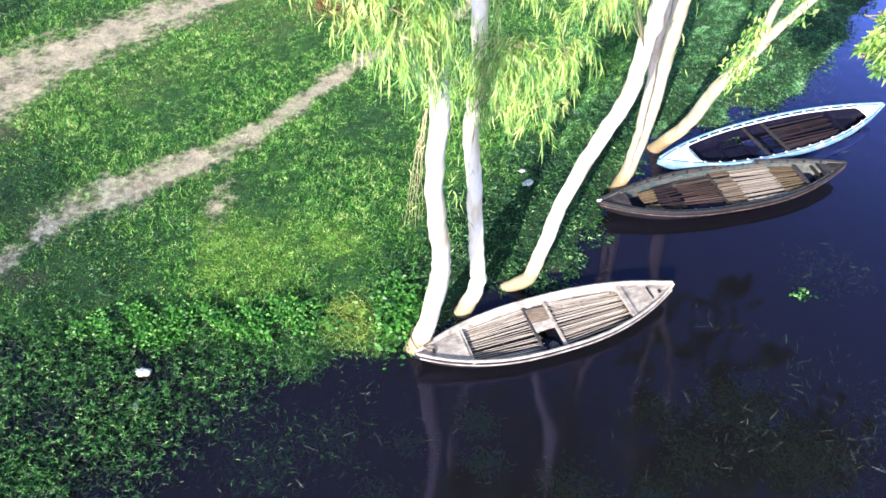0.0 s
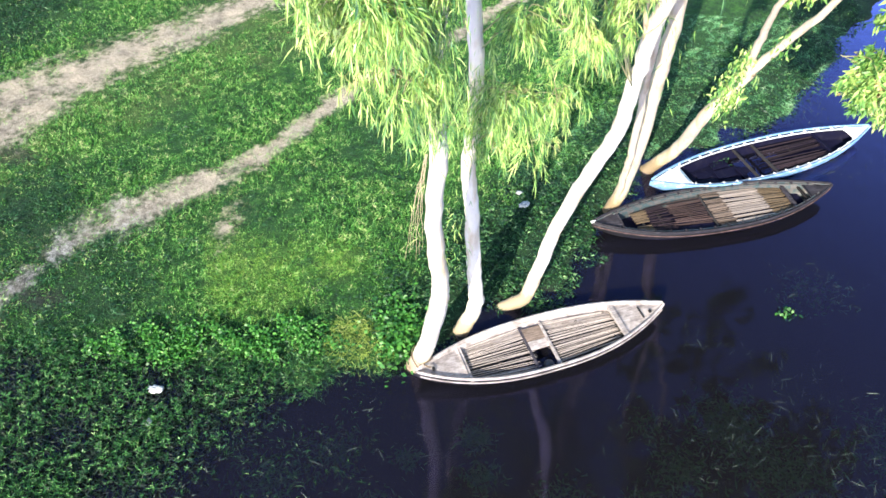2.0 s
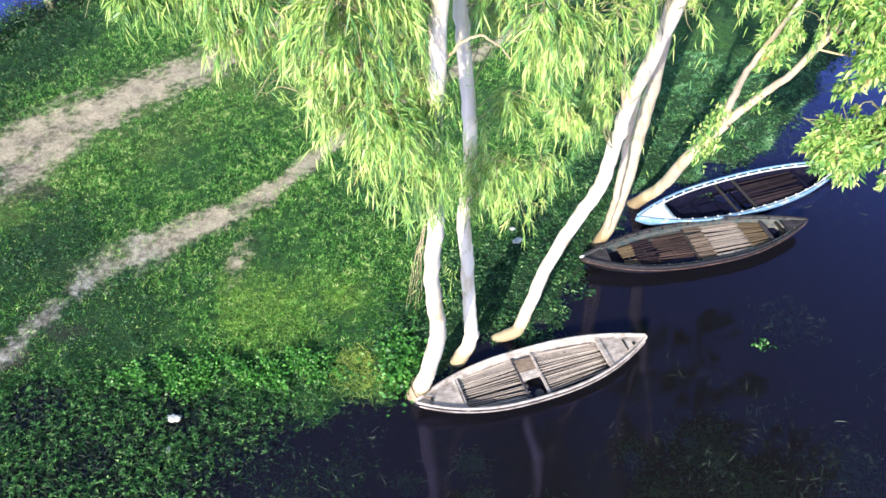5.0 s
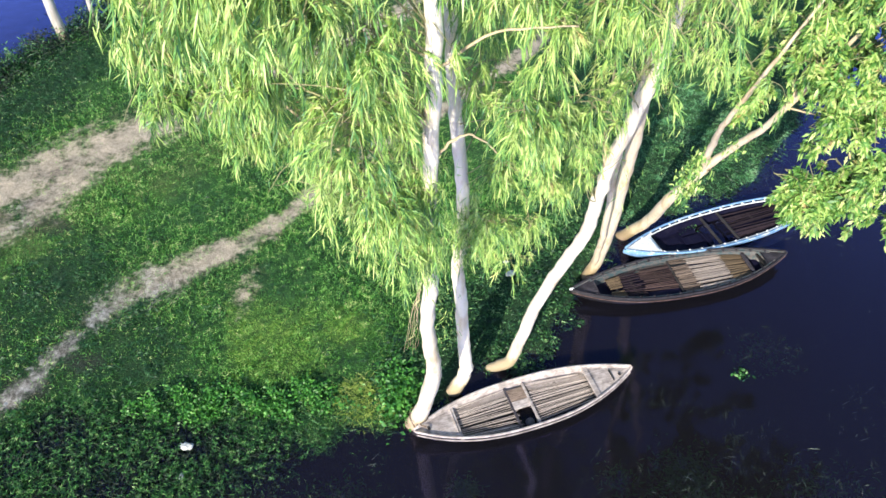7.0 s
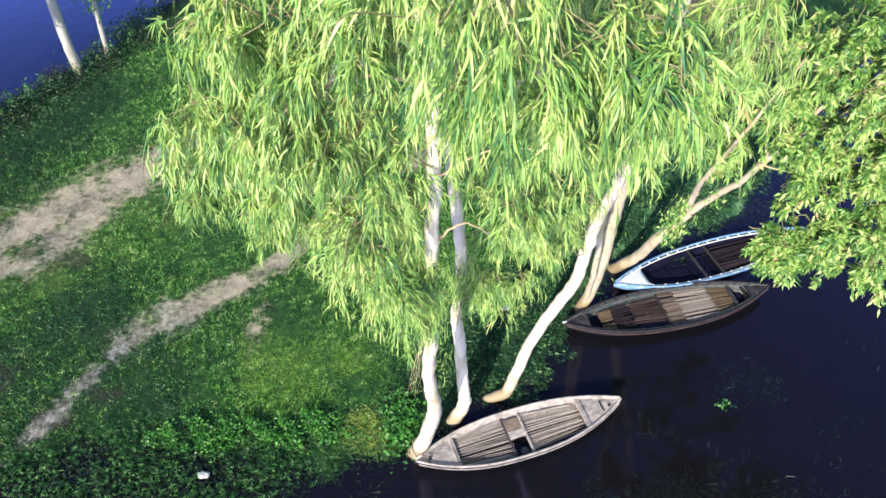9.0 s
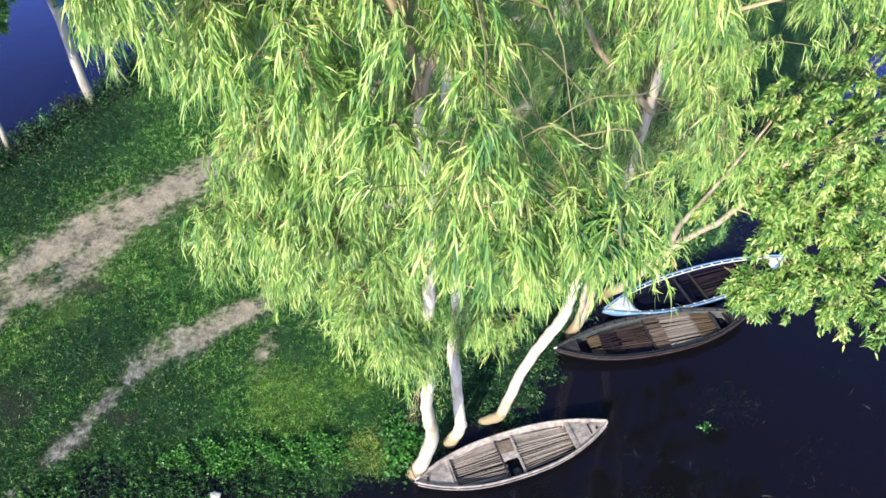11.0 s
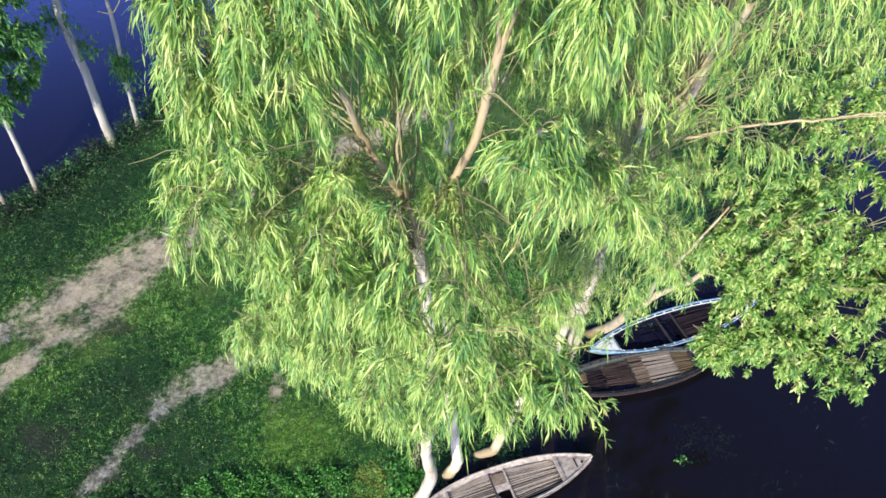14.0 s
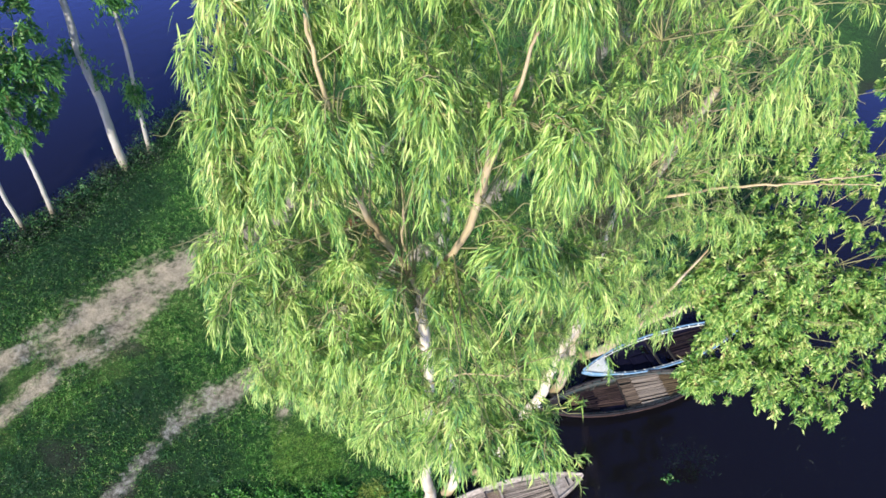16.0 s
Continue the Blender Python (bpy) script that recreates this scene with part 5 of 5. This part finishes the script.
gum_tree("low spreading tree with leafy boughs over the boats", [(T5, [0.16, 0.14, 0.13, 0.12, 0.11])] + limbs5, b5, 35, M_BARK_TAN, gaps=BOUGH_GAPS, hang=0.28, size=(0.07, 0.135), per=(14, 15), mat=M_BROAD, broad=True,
         tufts=[((6.66, 13.8, 3.35), (0.12, 0.11, 0.26), 520), ((6.62, 13.55, 4.1), (0.09, 0.1, 0.22), 160), ((7.15, 13.3, 4.75), (0.09, 0.1, 0.15), 70)])

# trees on the far shore
FAR_TREES = [((-11.6, 23.3), (-11.95, 23.6), 11.0, 0.17, 8.2, 1.0), ((-10.95, 24.4), (-10.5, 24.7), 10.0, 0.09, 7.0, 1.0), ((-13.4, 20.5), (-13.2, 20.6), 10.0, 0.09, 3.6, 1.75), ((-14.15, 19.7), (-14.8, 19.9), 9.5, 0.085, 4.6, 1.2), ((-15.2, 18.3), (-15.6, 18.4), 9.0, 0.09, 3.6, 1.35)]
FAR_TUFTS = {0: [((-12.15, 23.5, 5.5), (0.3, 0.25, 0.3), 240), ((-11.35, 23.5, 4.5), (0.2, 0.2, 0.25), 130)], 1: [((-10.85, 24.45, 3.0), (0.2, 0.2, 0.38), 520), ((-10.6, 24.6, 6.7), (0.3, 0.3, 0.3), 300)]}
for k, ((x, y), (x2, y2), h, r, low, full) in enumerate(FAR_TREES):
    rk = np.random.default_rng(50 + k)
    pts = [(x + (x2 - x) * t + rk.normal() * 0.05, y + (y2 - y) * t, -0.15 + h * t) for t in np.linspace(0, 1, 7)]
    axis = [pts[2], pts[4], pts[6]]
    bs = crown_boughs(axis, [0.5, 1.2 * full, 1.3 * full, 0.5], [low, low + 1.5, h - 1.5, h], int(24 * full**2), 60 + k, [pts[2:]])
    gum_tree("slender pale-trunked tree on the far bank", [(pts, [r, r * 0.8, r * 0.45])], bs, 70 + k, M_BARK_GREY, hang=0.4, size=(0.11, 0.22), per=(11, 12), mat=M_FAR, broad=True, tufts=FAR_TUFTS.get(k, ()))


# ---- grass, herbs and water plants ----
def scatter(n, x0, x1, y0, y1, rng):
    return rng.uniform(x0, x1, n), rng.uniform(y0, y1, n)


def cover(name, mat, x, y, z, length, width, lean, rng, label, droop=0.4, category="grass", form=None):
    """One patch of many small leaves or blades."""
    n = len(x)
    way = unit(np.stack([rng.normal(size=n) * lean, rng.normal(size=n) * lean, np.ones(n)], -1))
    v, q = leaf_arrays(np.stack([x, y, z], -1), way, length, width, np.full(n, droop), rng, *(form or (BROAD_ROWS, BROAD_WIDTH)))
    ob = place(name, fast_mesh(name, v, q), mat)
    return tagged(ob, label, category, kind="stuff")


rng = np.random.default_rng(5)
x, y = scatter(600000, -15.5, 6.5, 8.4, 28, rng)
s, b = inland(x, y), bare_at(x, y)
thin = 0.1 * dry_at(x, y) + 0.5 * (dry_at(x, y) < 0.1) * rank_at(x, y)
keep = (s > 0.05 + 0.4 * (x < -9.5)) & (peat_at(x, y) < 0.35 + 0.9 * rng.random(len(x))) & (b + 0.45 * rng.normal(size=len(x)) < 0.12) & (rng.random(len(x)) > thin + 0.35 * (y > 19) + 0.75 * under_trees(x, y)) & (y < 28 + 0.6 * (x + 10) * (x < -10)) & (y < 24 - 0.25 * (x + 4)) 
x, y = x[keep], y[keep]
n = len(x)
tall = 0.75 + 0.45 * np.sin(1.3 * x + 2.0) * np.sin(1.1 * y) + 0.25 * np.sin(4.7 * x) * np.sin(5.3 * y)
way = unit(np.stack([rng.normal(size=n) * 0.9 + 0.25, rng.normal(size=n) * 0.9 - 0.2, np.ones(n)], -1))
v, q = leaf_arrays(np.stack([x, y, height(x, y) - 0.01], -1), way, rng.uniform(0.05, 0.155, n) * tall * (1 - 0.4 * dry_at(x, y)), rng.uniform(0.009, 0.020, n), np.zeros(n), rng, BLADE_ROWS, BLADE_WIDTH)
tagged(place("grass", fast_mesh("grass", v, q), M_GRASS), "short green grass on the bank", "grass", kind="stuff")

# the short, light grass of the mown plot
x, y = scatter(60000, -4.2, 0.0, 9.8, 13.2, rng)
keep = rng.random(len(x)) < 1.5 * (dry_at(x, y) - 0.1)
x, y = x[keep], y[keep]
n = len(x)
cover("mown_grass", M_MOWN, x, y, height(x, y) - 0.01, rng.uniform(0.05, 0.10, n), rng.uniform(0.008, 0.015, n), 1.0, rng, "short mown yellow-green grass plot on the bank", 0.2, form=(BLADE_ROWS, BLADE_WIDTH))

# trodden, straw-tinged grass along the paths
x, y = scatter(150000, -13, 0.0, 9, 22, rng)
b = np.maximum(bare_at(x, y), near_line(x - 0.75, y + 0.85, WIDE_PATH, [1.5] * len(WIDE_PATH)) - 0.55)
keep = (b > -1.0) & (b < 0.5) & (inland(x, y) > 0.1) & (rng.random(len(x)) < 0.55 * np.clip(1.0 - np.abs(b + 0.1), 0, 1))
x, y = x[keep], y[keep]
n = len(x)
cover("dry_grass", M_VERGE, x, y, height(x, y) - 0.01, rng.uniform(0.05, 0.13, n), rng.uniform(0.007, 0.014, n), 1.1, rng, "trodden olive and straw-coloured grass beside the paths", 0.3, form=(BLADE_ROWS, BLADE_WIDTH))

# dense herbs under the trees and along the shore, thinning out into the water
x, y = scatter(330000, -0.5, 13.5, 9.2, 24, rng)
s = inland(x, y)
clump = np.sin(2.1 * x + 1.0) * np.sin(1.9 * y) + 0.5 * np.sin(5 * x) * np.sin(4.3 * y + 2) + 0.4 * np.sin(11 * x + 3 * y) * np.sin(9 * y - 2 * x)
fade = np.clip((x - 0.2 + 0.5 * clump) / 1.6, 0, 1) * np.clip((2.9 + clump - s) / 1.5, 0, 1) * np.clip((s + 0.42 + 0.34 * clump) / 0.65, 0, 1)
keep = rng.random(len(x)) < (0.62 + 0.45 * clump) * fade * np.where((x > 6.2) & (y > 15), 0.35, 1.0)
x, y, s, clump = x[keep], y[keep], s[keep], clump[keep]
n = len(x)
tall = np.clip(0.16 + 0.1 * clump, 0.05, 0.36) * np.clip(0.5 + s, 0.15, 1)
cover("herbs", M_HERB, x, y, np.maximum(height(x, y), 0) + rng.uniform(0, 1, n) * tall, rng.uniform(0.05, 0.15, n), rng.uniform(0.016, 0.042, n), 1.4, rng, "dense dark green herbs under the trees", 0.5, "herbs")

# long grass among them, standing out into the shallows
x, y = scatter(330000, 1.2, 13.0, 10.3, 22, rng)
s = inland(x, y)
clump = np.sin(1.7 * x + 0.4) * np.sin(2.3 * y + 1) + 0.6 * np.sin(6 * x - 2 * y) * np.sin(5 * y + x)
shore = np.clip((s + 0.7 + 0.35 * clump) / 1.0, 0, 1) ** 1.8 * np.clip(np.where(x > 3.5, 6.5, 3.2) - s, 0, 1)
keep = (rng.random(len(x)) < shore * (0.55 + 0.4 * clump) * np.clip(np.maximum((x - 4.6) / 1.6, (s - 1.5) * (x > 3)), 0.1, 1)) & (s > -1.0)
x, y = x[keep], y[keep]
n = len(x)
cover("bank_grass", M_BANK, x, y, np.maximum(height(x, y), -0.03), rng.uniform(0.10, 0.30, n), rng.uniform(0.008, 0.018, n), 0.9, rng, "long blue-green grass on the bank and in the shallows", 0.8, form=(BLADE_ROWS, BLADE_WIDTH))

# coarse low herbs in clumps over the lawn, thicker near the shore
x, y = scatter(155000, -15.5, 0.5, 7.4, 23, rng)
s = inland(x, y)
clump = np.sin(3.1 * x + 0.8) * np.sin(2.7 * y + 0.3) + 0.9 * np.sin(7.3 * x + 1.1 * y) * np.sin(6.1 * y) + 0.5 * np.sin(13 * x - 5 * y) * np.sin(11 * y + 3 * x)
near = rank_at(x, y)
shore = np.clip((-9.6 + 0.5 * (y - 20) - x) / 1.0, 0, 1) * np.clip((y - 15) / 1.5, 0, 1)
keep = (s > -0.1) & (bare_at(x, y) < 0.0) & (peat_at(x, y) < 0.3 + 0.9 * rng.random(len(x))) & (dry_at(x, y) < 0.3) & (rng.random(len(x)) < (0.16 + 0.3 * clump) * 0.7 + (0.46 + 0.22 * clump) * near + 0.4 * shore)
x, y = x[keep], y[keep]
n = len(x)
cover("low_herbs", M_RANK, x, y, np.maximum(height(x, y), 0) + rng.uniform(0.0, 0.12, n), rng.uniform(0.05, 0.18, n), rng.uniform(0.010, 0.028, n), 1.2, rng, "coarse dark green herbs growing through the grass", 0.5, "herbs")

# broad bright leaves in a belt at the water's edge
x, y = scatter(34000, -5.4, 0.3, 9.0, 10.5, rng)
edge = np.abs(y - (9.66 + 0.1 * (x + 4))) / (0.33 + 0.1 * np.sin(3 * x))
tuft = np.sin(4.3 * x + 1) * np.sin(5.1 * y) + 0.6 * np.sin(9 * x + 7 * y)
keep = (edge + 0.3 * rng.normal(size=len(x)) < 0.85) & (rng.random(len(x)) < (0.45 + 0.5 * tuft) * np.clip((x + 5.2) / 1.0, 0, 1) * np.clip((-0.1 - x) / 1.2, 0, 1))
x, y = x[keep], y[keep]
n = len(x)
cover("broad_leaf_plants", M_HYACINTH, x, y, np.maximum(height(x, y), 0) + rng.uniform(0.05, 0.24, n), rng.uniform(0.04, 0.085, n), rng.uniform(0.03, 0.06, n), 1.5, rng, "bright green broad-leaved plants at the water's edge", 0.3, "plants", (ROUND_ROWS, ROUND_WIDTH))
x, y = rng.normal(0.62, 0.22, 1100), rng.normal(10.2, 0.33, 1100)
n = len(x)
ob = cover("broad_leaf_plants", M_HYACINTH, x, y, height(x, y) * (height(x, y) > 0) + rng.uniform(0.02, 0.3, n), rng.uniform(0.07, 0.14, n), rng.uniform(0.05, 0.1, n), 1.5, rng, "bright green plants beside the tree foot", 0.5, "plants")

# yellow dry grass by the shore
x, y = scatter(4500, -1.4, 1.0, 9.25, 10.9, rng)
keep = np.hypot((x + 0.1) / 0.62, (y - 10.0) / 0.5) + 0.2 * rng.normal(size=len(x)) < 1
x, y = x[keep], y[keep]
n = len(x)
cover("dry_grass", M_STRAW, x, y, np.maximum(height(x, y), -0.02), rng.uniform(0.14, 0.34, n), rng.uniform(0.008, 0.016, n), 1.0, rng, "yellowed grass tuft at the shore", 0.7)

# marsh plants standing in the shallows: a star of leaves on each stem
x, y = scatter(10500, -9.5, 0.2, 5.6, 9.9, rng)
open_water = (x + 4.2) * 0.80 - (y - 6.5) * 0.62
density = np.clip(0.75 - 0.62 * open_water, 0.0, 1) * np.clip((10.2 - y + 0.4 * np.sin(3 * x)) * 1.2, 0.0, 1)
density *= 0.62 + 0.5 * np.sin(2.3 * x + 0.4) * np.sin(2.9 * y + 1.0) + 0.3 * np.sin(6.1 * x) * np.sin(5.3 * y)
keep = rng.random(len(x)) < density
x, y = x[keep], y[keep]
k = 10
z = np.repeat(rng.uniform(0.0, 0.16, len(x)), k) + rng.uniform(-0.02, 0.03, len(x) * k)
x, y = np.repeat(x, k), np.repeat(y, k)
n = len(x)
cover("marsh_plants", M_MARSH, x, y, z, rng.uniform(0.055, 0.105, n), rng.uniform(0.011, 0.018, n), 1.2, rng, "star-leaved green marsh plants growing in shallow water", 0.35, "plants")
x, y = scatter(16000, -9.0, 0.6, 6.3, 9.8, rng)
n = len(x)
keep = rng.random(n) < (0.4 + 0.5 * np.sin(2 * x) * np.sin(2.4 * y)) * np.clip((0.6 - x) / 1.5, 0, 1) * np.clip((y - 6.5 + 0.4 * np.sin(3 * x)) / 1.2, 0.15, 1)
x, y = x[keep], y[keep]
n = len(x)
cover("marsh_grass", M_MARSH, x, y, np.full(n, -0.02), rng.uniform(0.1, 0.3, n), rng.uniform(0.005, 0.010, n), 1.1, rng, "thin blades of grass standing in the water", 0.6)

# near-black leaves added below them, to darken the gaps between the plants
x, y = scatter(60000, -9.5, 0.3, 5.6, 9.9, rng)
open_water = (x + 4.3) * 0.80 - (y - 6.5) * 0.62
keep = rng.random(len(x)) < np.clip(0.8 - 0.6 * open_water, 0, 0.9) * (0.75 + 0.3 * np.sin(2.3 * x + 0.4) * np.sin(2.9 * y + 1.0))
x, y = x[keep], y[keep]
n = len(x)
cover("gap_leaves", M_GAP_LEAVES, x, y, rng.uniform(0.003, 0.04, n), rng.uniform(0.05, 0.12, n), rng.uniform(0.014, 0.032, n), 2.5, rng, "added near-black leaves that darken the gaps between marsh plants", 0.1, "water plants", (BLADE_ROWS, BLADE_WIDTH))

# a fringe of blades along the water's edge
x, y = scatter(60000, -9, 1.0, 8.4, 10.4, rng)
s = inland(x, y)
keep = (np.abs(s - 0.05) < 0.35 * rng.random(len(x))) & (rng.random(len(x)) < 0.8)
x, y = x[keep], y[keep]
n = len(x)
cover("shore_grass", M_MARSH, x, y, np.maximum(height(x, y), -0.02), rng.uniform(0.08, 0.26, n), rng.uniform(0.005, 0.012, n), 1.0, rng, "rough grass along the water's edge", 0.5)

# loose pale stems afloat, in drifts
drifts = [(9.2, 11.9, 0.9, 0.5, 60), (8.0, 9.3, 0.6, 0.6, 46), (8.2, 7.9, 0.8, 0.6, 70), (6.5, 8.1, 0.7, 0.5, 60), (6.3, 10.4, 0.7, 0.5, 16), (9.6, 8.6, 0.8, 0.9, 50), (5.0, 8.6, 1.0, 0.8, 14), (10.5, 10.2, 1.2, 1.0, 40), (11.0, 15.6, 0.9, 0.8, 30), (9.5, 7.0, 1.2, 0.7, 40), (0.2, 8.0, 0.9, 0.7, 26), (-0.9, 7.2, 0.8, 0.8, 30), (12.5, 12.5, 1.5, 1.2, 30), (10.6, 18.0, 0.6, 0.6, 40), (7.6, 10.0, 0.5, 0.5, 14)]
px, py = [], []
for cx, cy, sx, sy, n in drifts:
    px.append(cx + rng.normal(size=n) * sx * 0.6)
    py.append(cy + rng.normal(size=n) * sy * 0.6)
x, y = np.concatenate(px), np.concatenate(py)
n = len(x)
a = rng.normal(size=n) * 0.7 + 0.9
way = unit(np.stack([np.cos(a), np.sin(a), rng.uniform(0, 0.3, n)], -1))
v, q = leaf_arrays(np.stack([x, y, np.full(n, 0.006)], -1), way, rng.uniform(0.06, 0.30, n), rng.uniform(0.004, 0.010, n), np.full(n, 0.1), rng)
tagged(place("floating_stems", fast_mesh("floating_stems", v, q), M_REED), "pale loose stems and blades afloat on the lake", "water plants", kind="stuff")

# weed just under the surface
beds = [(2.09, 8.2, 0.2, 420), (2.16, 7.5, 0.24, 260), (3.57, 7.1, 0.36, 420), (4.87, 7.1, 0.3, 300), (6.6, 8.74, 0.5, 1300), (5.6, 7.8, 0.4, 500), (7.58, 7.72, 0.6, 800), (6.9, 8.0, 0.5, 500), (-0.29, 7.84, 0.4, 420), (-1.4, 7.2, 0.5, 460), (0.89, 7.76, 0.16, 160), (0.57, 6.83, 0.3, 240), (9.4, 8.4, 0.7, 700), (9.0, 11.9, 0.5, 240), (5.2, 8.6, 0.3, 160)]
f = np.concatenate([np.stack([cx + rng.normal(size=n) * r * 0.7, cy + rng.normal(size=n) * r * 0.6, rng.uniform(-0.2, -0.09, n)], -1) for cx, cy, r, n in beds])
n = len(f)
v, q = leaf_arrays(f, unit(rng.normal(size=(n, 3)) * [1, 1, 0.25]), rng.uniform(0.06, 0.15, n), rng.uniform(0.02, 0.04, n), np.full(n, 0.2), rng)
tagged(place("submerged_weed", fast_mesh("submerged_weed", v, q), M_WEED), "green weed beds just under the water", "water plants", kind="stuff")
f = np.array([8.22, 11.2, 0.02]) + rng.normal(size=(60, 3)) * [0.1, 0.08, 0.015]
v, q = leaf_arrays(f, unit(rng.normal(size=(60, 3)) + [0, 0, 0.6]), rng.uniform(0.05, 0.1, 60), rng.uniform(0.03, 0.06, 60), np.full(60, 0.2), rng)
tagged(place("floating_plant", fast_mesh("floating_plant", v, q), M_MARSH), "small green plants afloat on open water", "plant", kind="stuff")

# bushes on the far shore
for cx, cy, r in ((-12.1, 22.1, 0.55), (-12.5, 21.5, 0.4), (-12.9, 20.9, 0.5), (-13.5, 19.9, 0.45), (-14.1, 19.4, 0.6), (-11.4, 23.3, 0.4), (-10.9, 24.1, 0.55), (-10.5, 25.4, 0.7), (-14.9, 18.6, 0.5), (-10.2, 26.8, 0.6)):
    r = 1.3 * r
    n = int(1500 * r)
    f = rng.normal(size=(n, 3)) * [r * 0.8, r * 0.7, 0.0]
    lump = 0.35 + 0.3 * np.sin(9 * f[:, 0] + cx) * np.sin(8 * f[:, 1] + cy)
    f[:, 2] = 0.05 + np.exp(-(f[:, 0] ** 2 + f[:, 1] ** 2) / (r * r)) * lump * rng.uniform(0.3, 1.9, n)
    v, q = leaf_arrays(f, unit(rng.normal(size=(n, 3)) + [0, 0, 0.8]), rng.uniform(0.07, 0.2, n), rng.uniform(0.025, 0.05, n), np.full(n, 0.3), rng, BROAD_ROWS, BROAD_WIDTH)
    ob = place("bush", fast_mesh("bush", v, q), M_HERB)
    ob.location = (cx, cy, 0)
    tagged(ob, "low dark leafy bush on the far shore", "bush", group="shore bushes")

# dark scrub along the far water's edge
x, y = scatter(80000, -17, -8, 16, 29, rng)
s = inland(x, y)
keep = (s > -0.25) & (s < 1.5) & (rng.random(len(x)) < (0.85 - 0.5 * np.clip(s, 0, 1.5)) * np.clip(0.6 + 0.5 * np.sin(2.2 * x + y) * np.sin(1.7 * y), 0.25, 1)) & (x < np.interp(y, FAR_Y, FAR_X) + 1.7)
x, y = x[keep], y[keep]
n = len(x)
cover("shore_scrub", M_SCRUB, x, y, np.maximum(height(x, y), 0) + rng.uniform(0, 0.4, n), rng.uniform(0.07, 0.2, n), rng.uniform(0.02, 0.05, n), 1.3, rng, "dark tangled scrub along the far water's edge", 0.4, "scrub")

# heap of dry brush by the path
n = 1100
f = np.array([-1.9, 20.4, 0.25]) + rng.normal(size=(n, 3)) * [0.42, 0.38, 0.0]
f[:, 2] = 0.25 + 0.55 * np.exp(-((f[:, 0] + 1.9) ** 2 + (f[:, 1] - 20.4) ** 2) / 0.28) * rng.uniform(0.1, 1, n)
v, q = leaf_arrays(f, unit(rng.normal(size=(n, 3)) * [1, 1, 0.4]), rng.uniform(0.1, 0.35, n), rng.uniform(0.01, 0.04, n), np.full(n, 0.2), rng)
tagged(place("brush_heap", fast_mesh("brush_heap", v, q), M_TWIG), "heap of dry brown twigs and leaves", "brush heap")


# litter
def litter(x, y, z, size, seed, label, mat):
    rng = np.random.default_rng(seed)
    bm = bmesh.new()
    bmesh.ops.create_icosphere(bm, subdivisions=3, radius=1)
    for v in bm.verts:
        k = 0.75 + 0.5 * noise.noise(v.co * 2.2 + Vector((seed, 0, 0))) + 0.25 * noise.noise(v.co * 6 + Vector((0, seed, 0)))
        v.co = Vector((v.co.x * k * size, v.co.y * k * size * 0.6, max(v.co.z * k, -0.3) * size * 0.4))
    ob = part("plastic_bag", bm, mat, None, smooth=True)
    ob.matrix_world = pose(x, y, z, 0, 0, rng.uniform(0, 360))
    return tagged(ob, label, "litter")


litter(-3.62, 8.75, 0.09, 0.17, 1, "crumpled white plastic bag among marsh plants", M_CLOTH)
litter(-3.55, 8.12, 0.06, 0.09, 2, "small pale scrap of plastic in the marsh", M_CLOTH)
litter(3.03, 13.36, 0.6, 0.16, 3, "crumpled white plastic bag among the herbs", M_CLOTH)
litter(2.93, 13.75, 0.58, 0.09, 6, "small white plastic scrap among the herbs", M_CLOTH)
litter(-4.0, 9.85, 0.2, 0.1, 4, "brownish scrap lying among shore plants", M_TAN_MAT)
litter(-1.5, 10.05, 0.28, 0.11, 5, "grey-blue plastic scrap on the grass edge", M_POT)
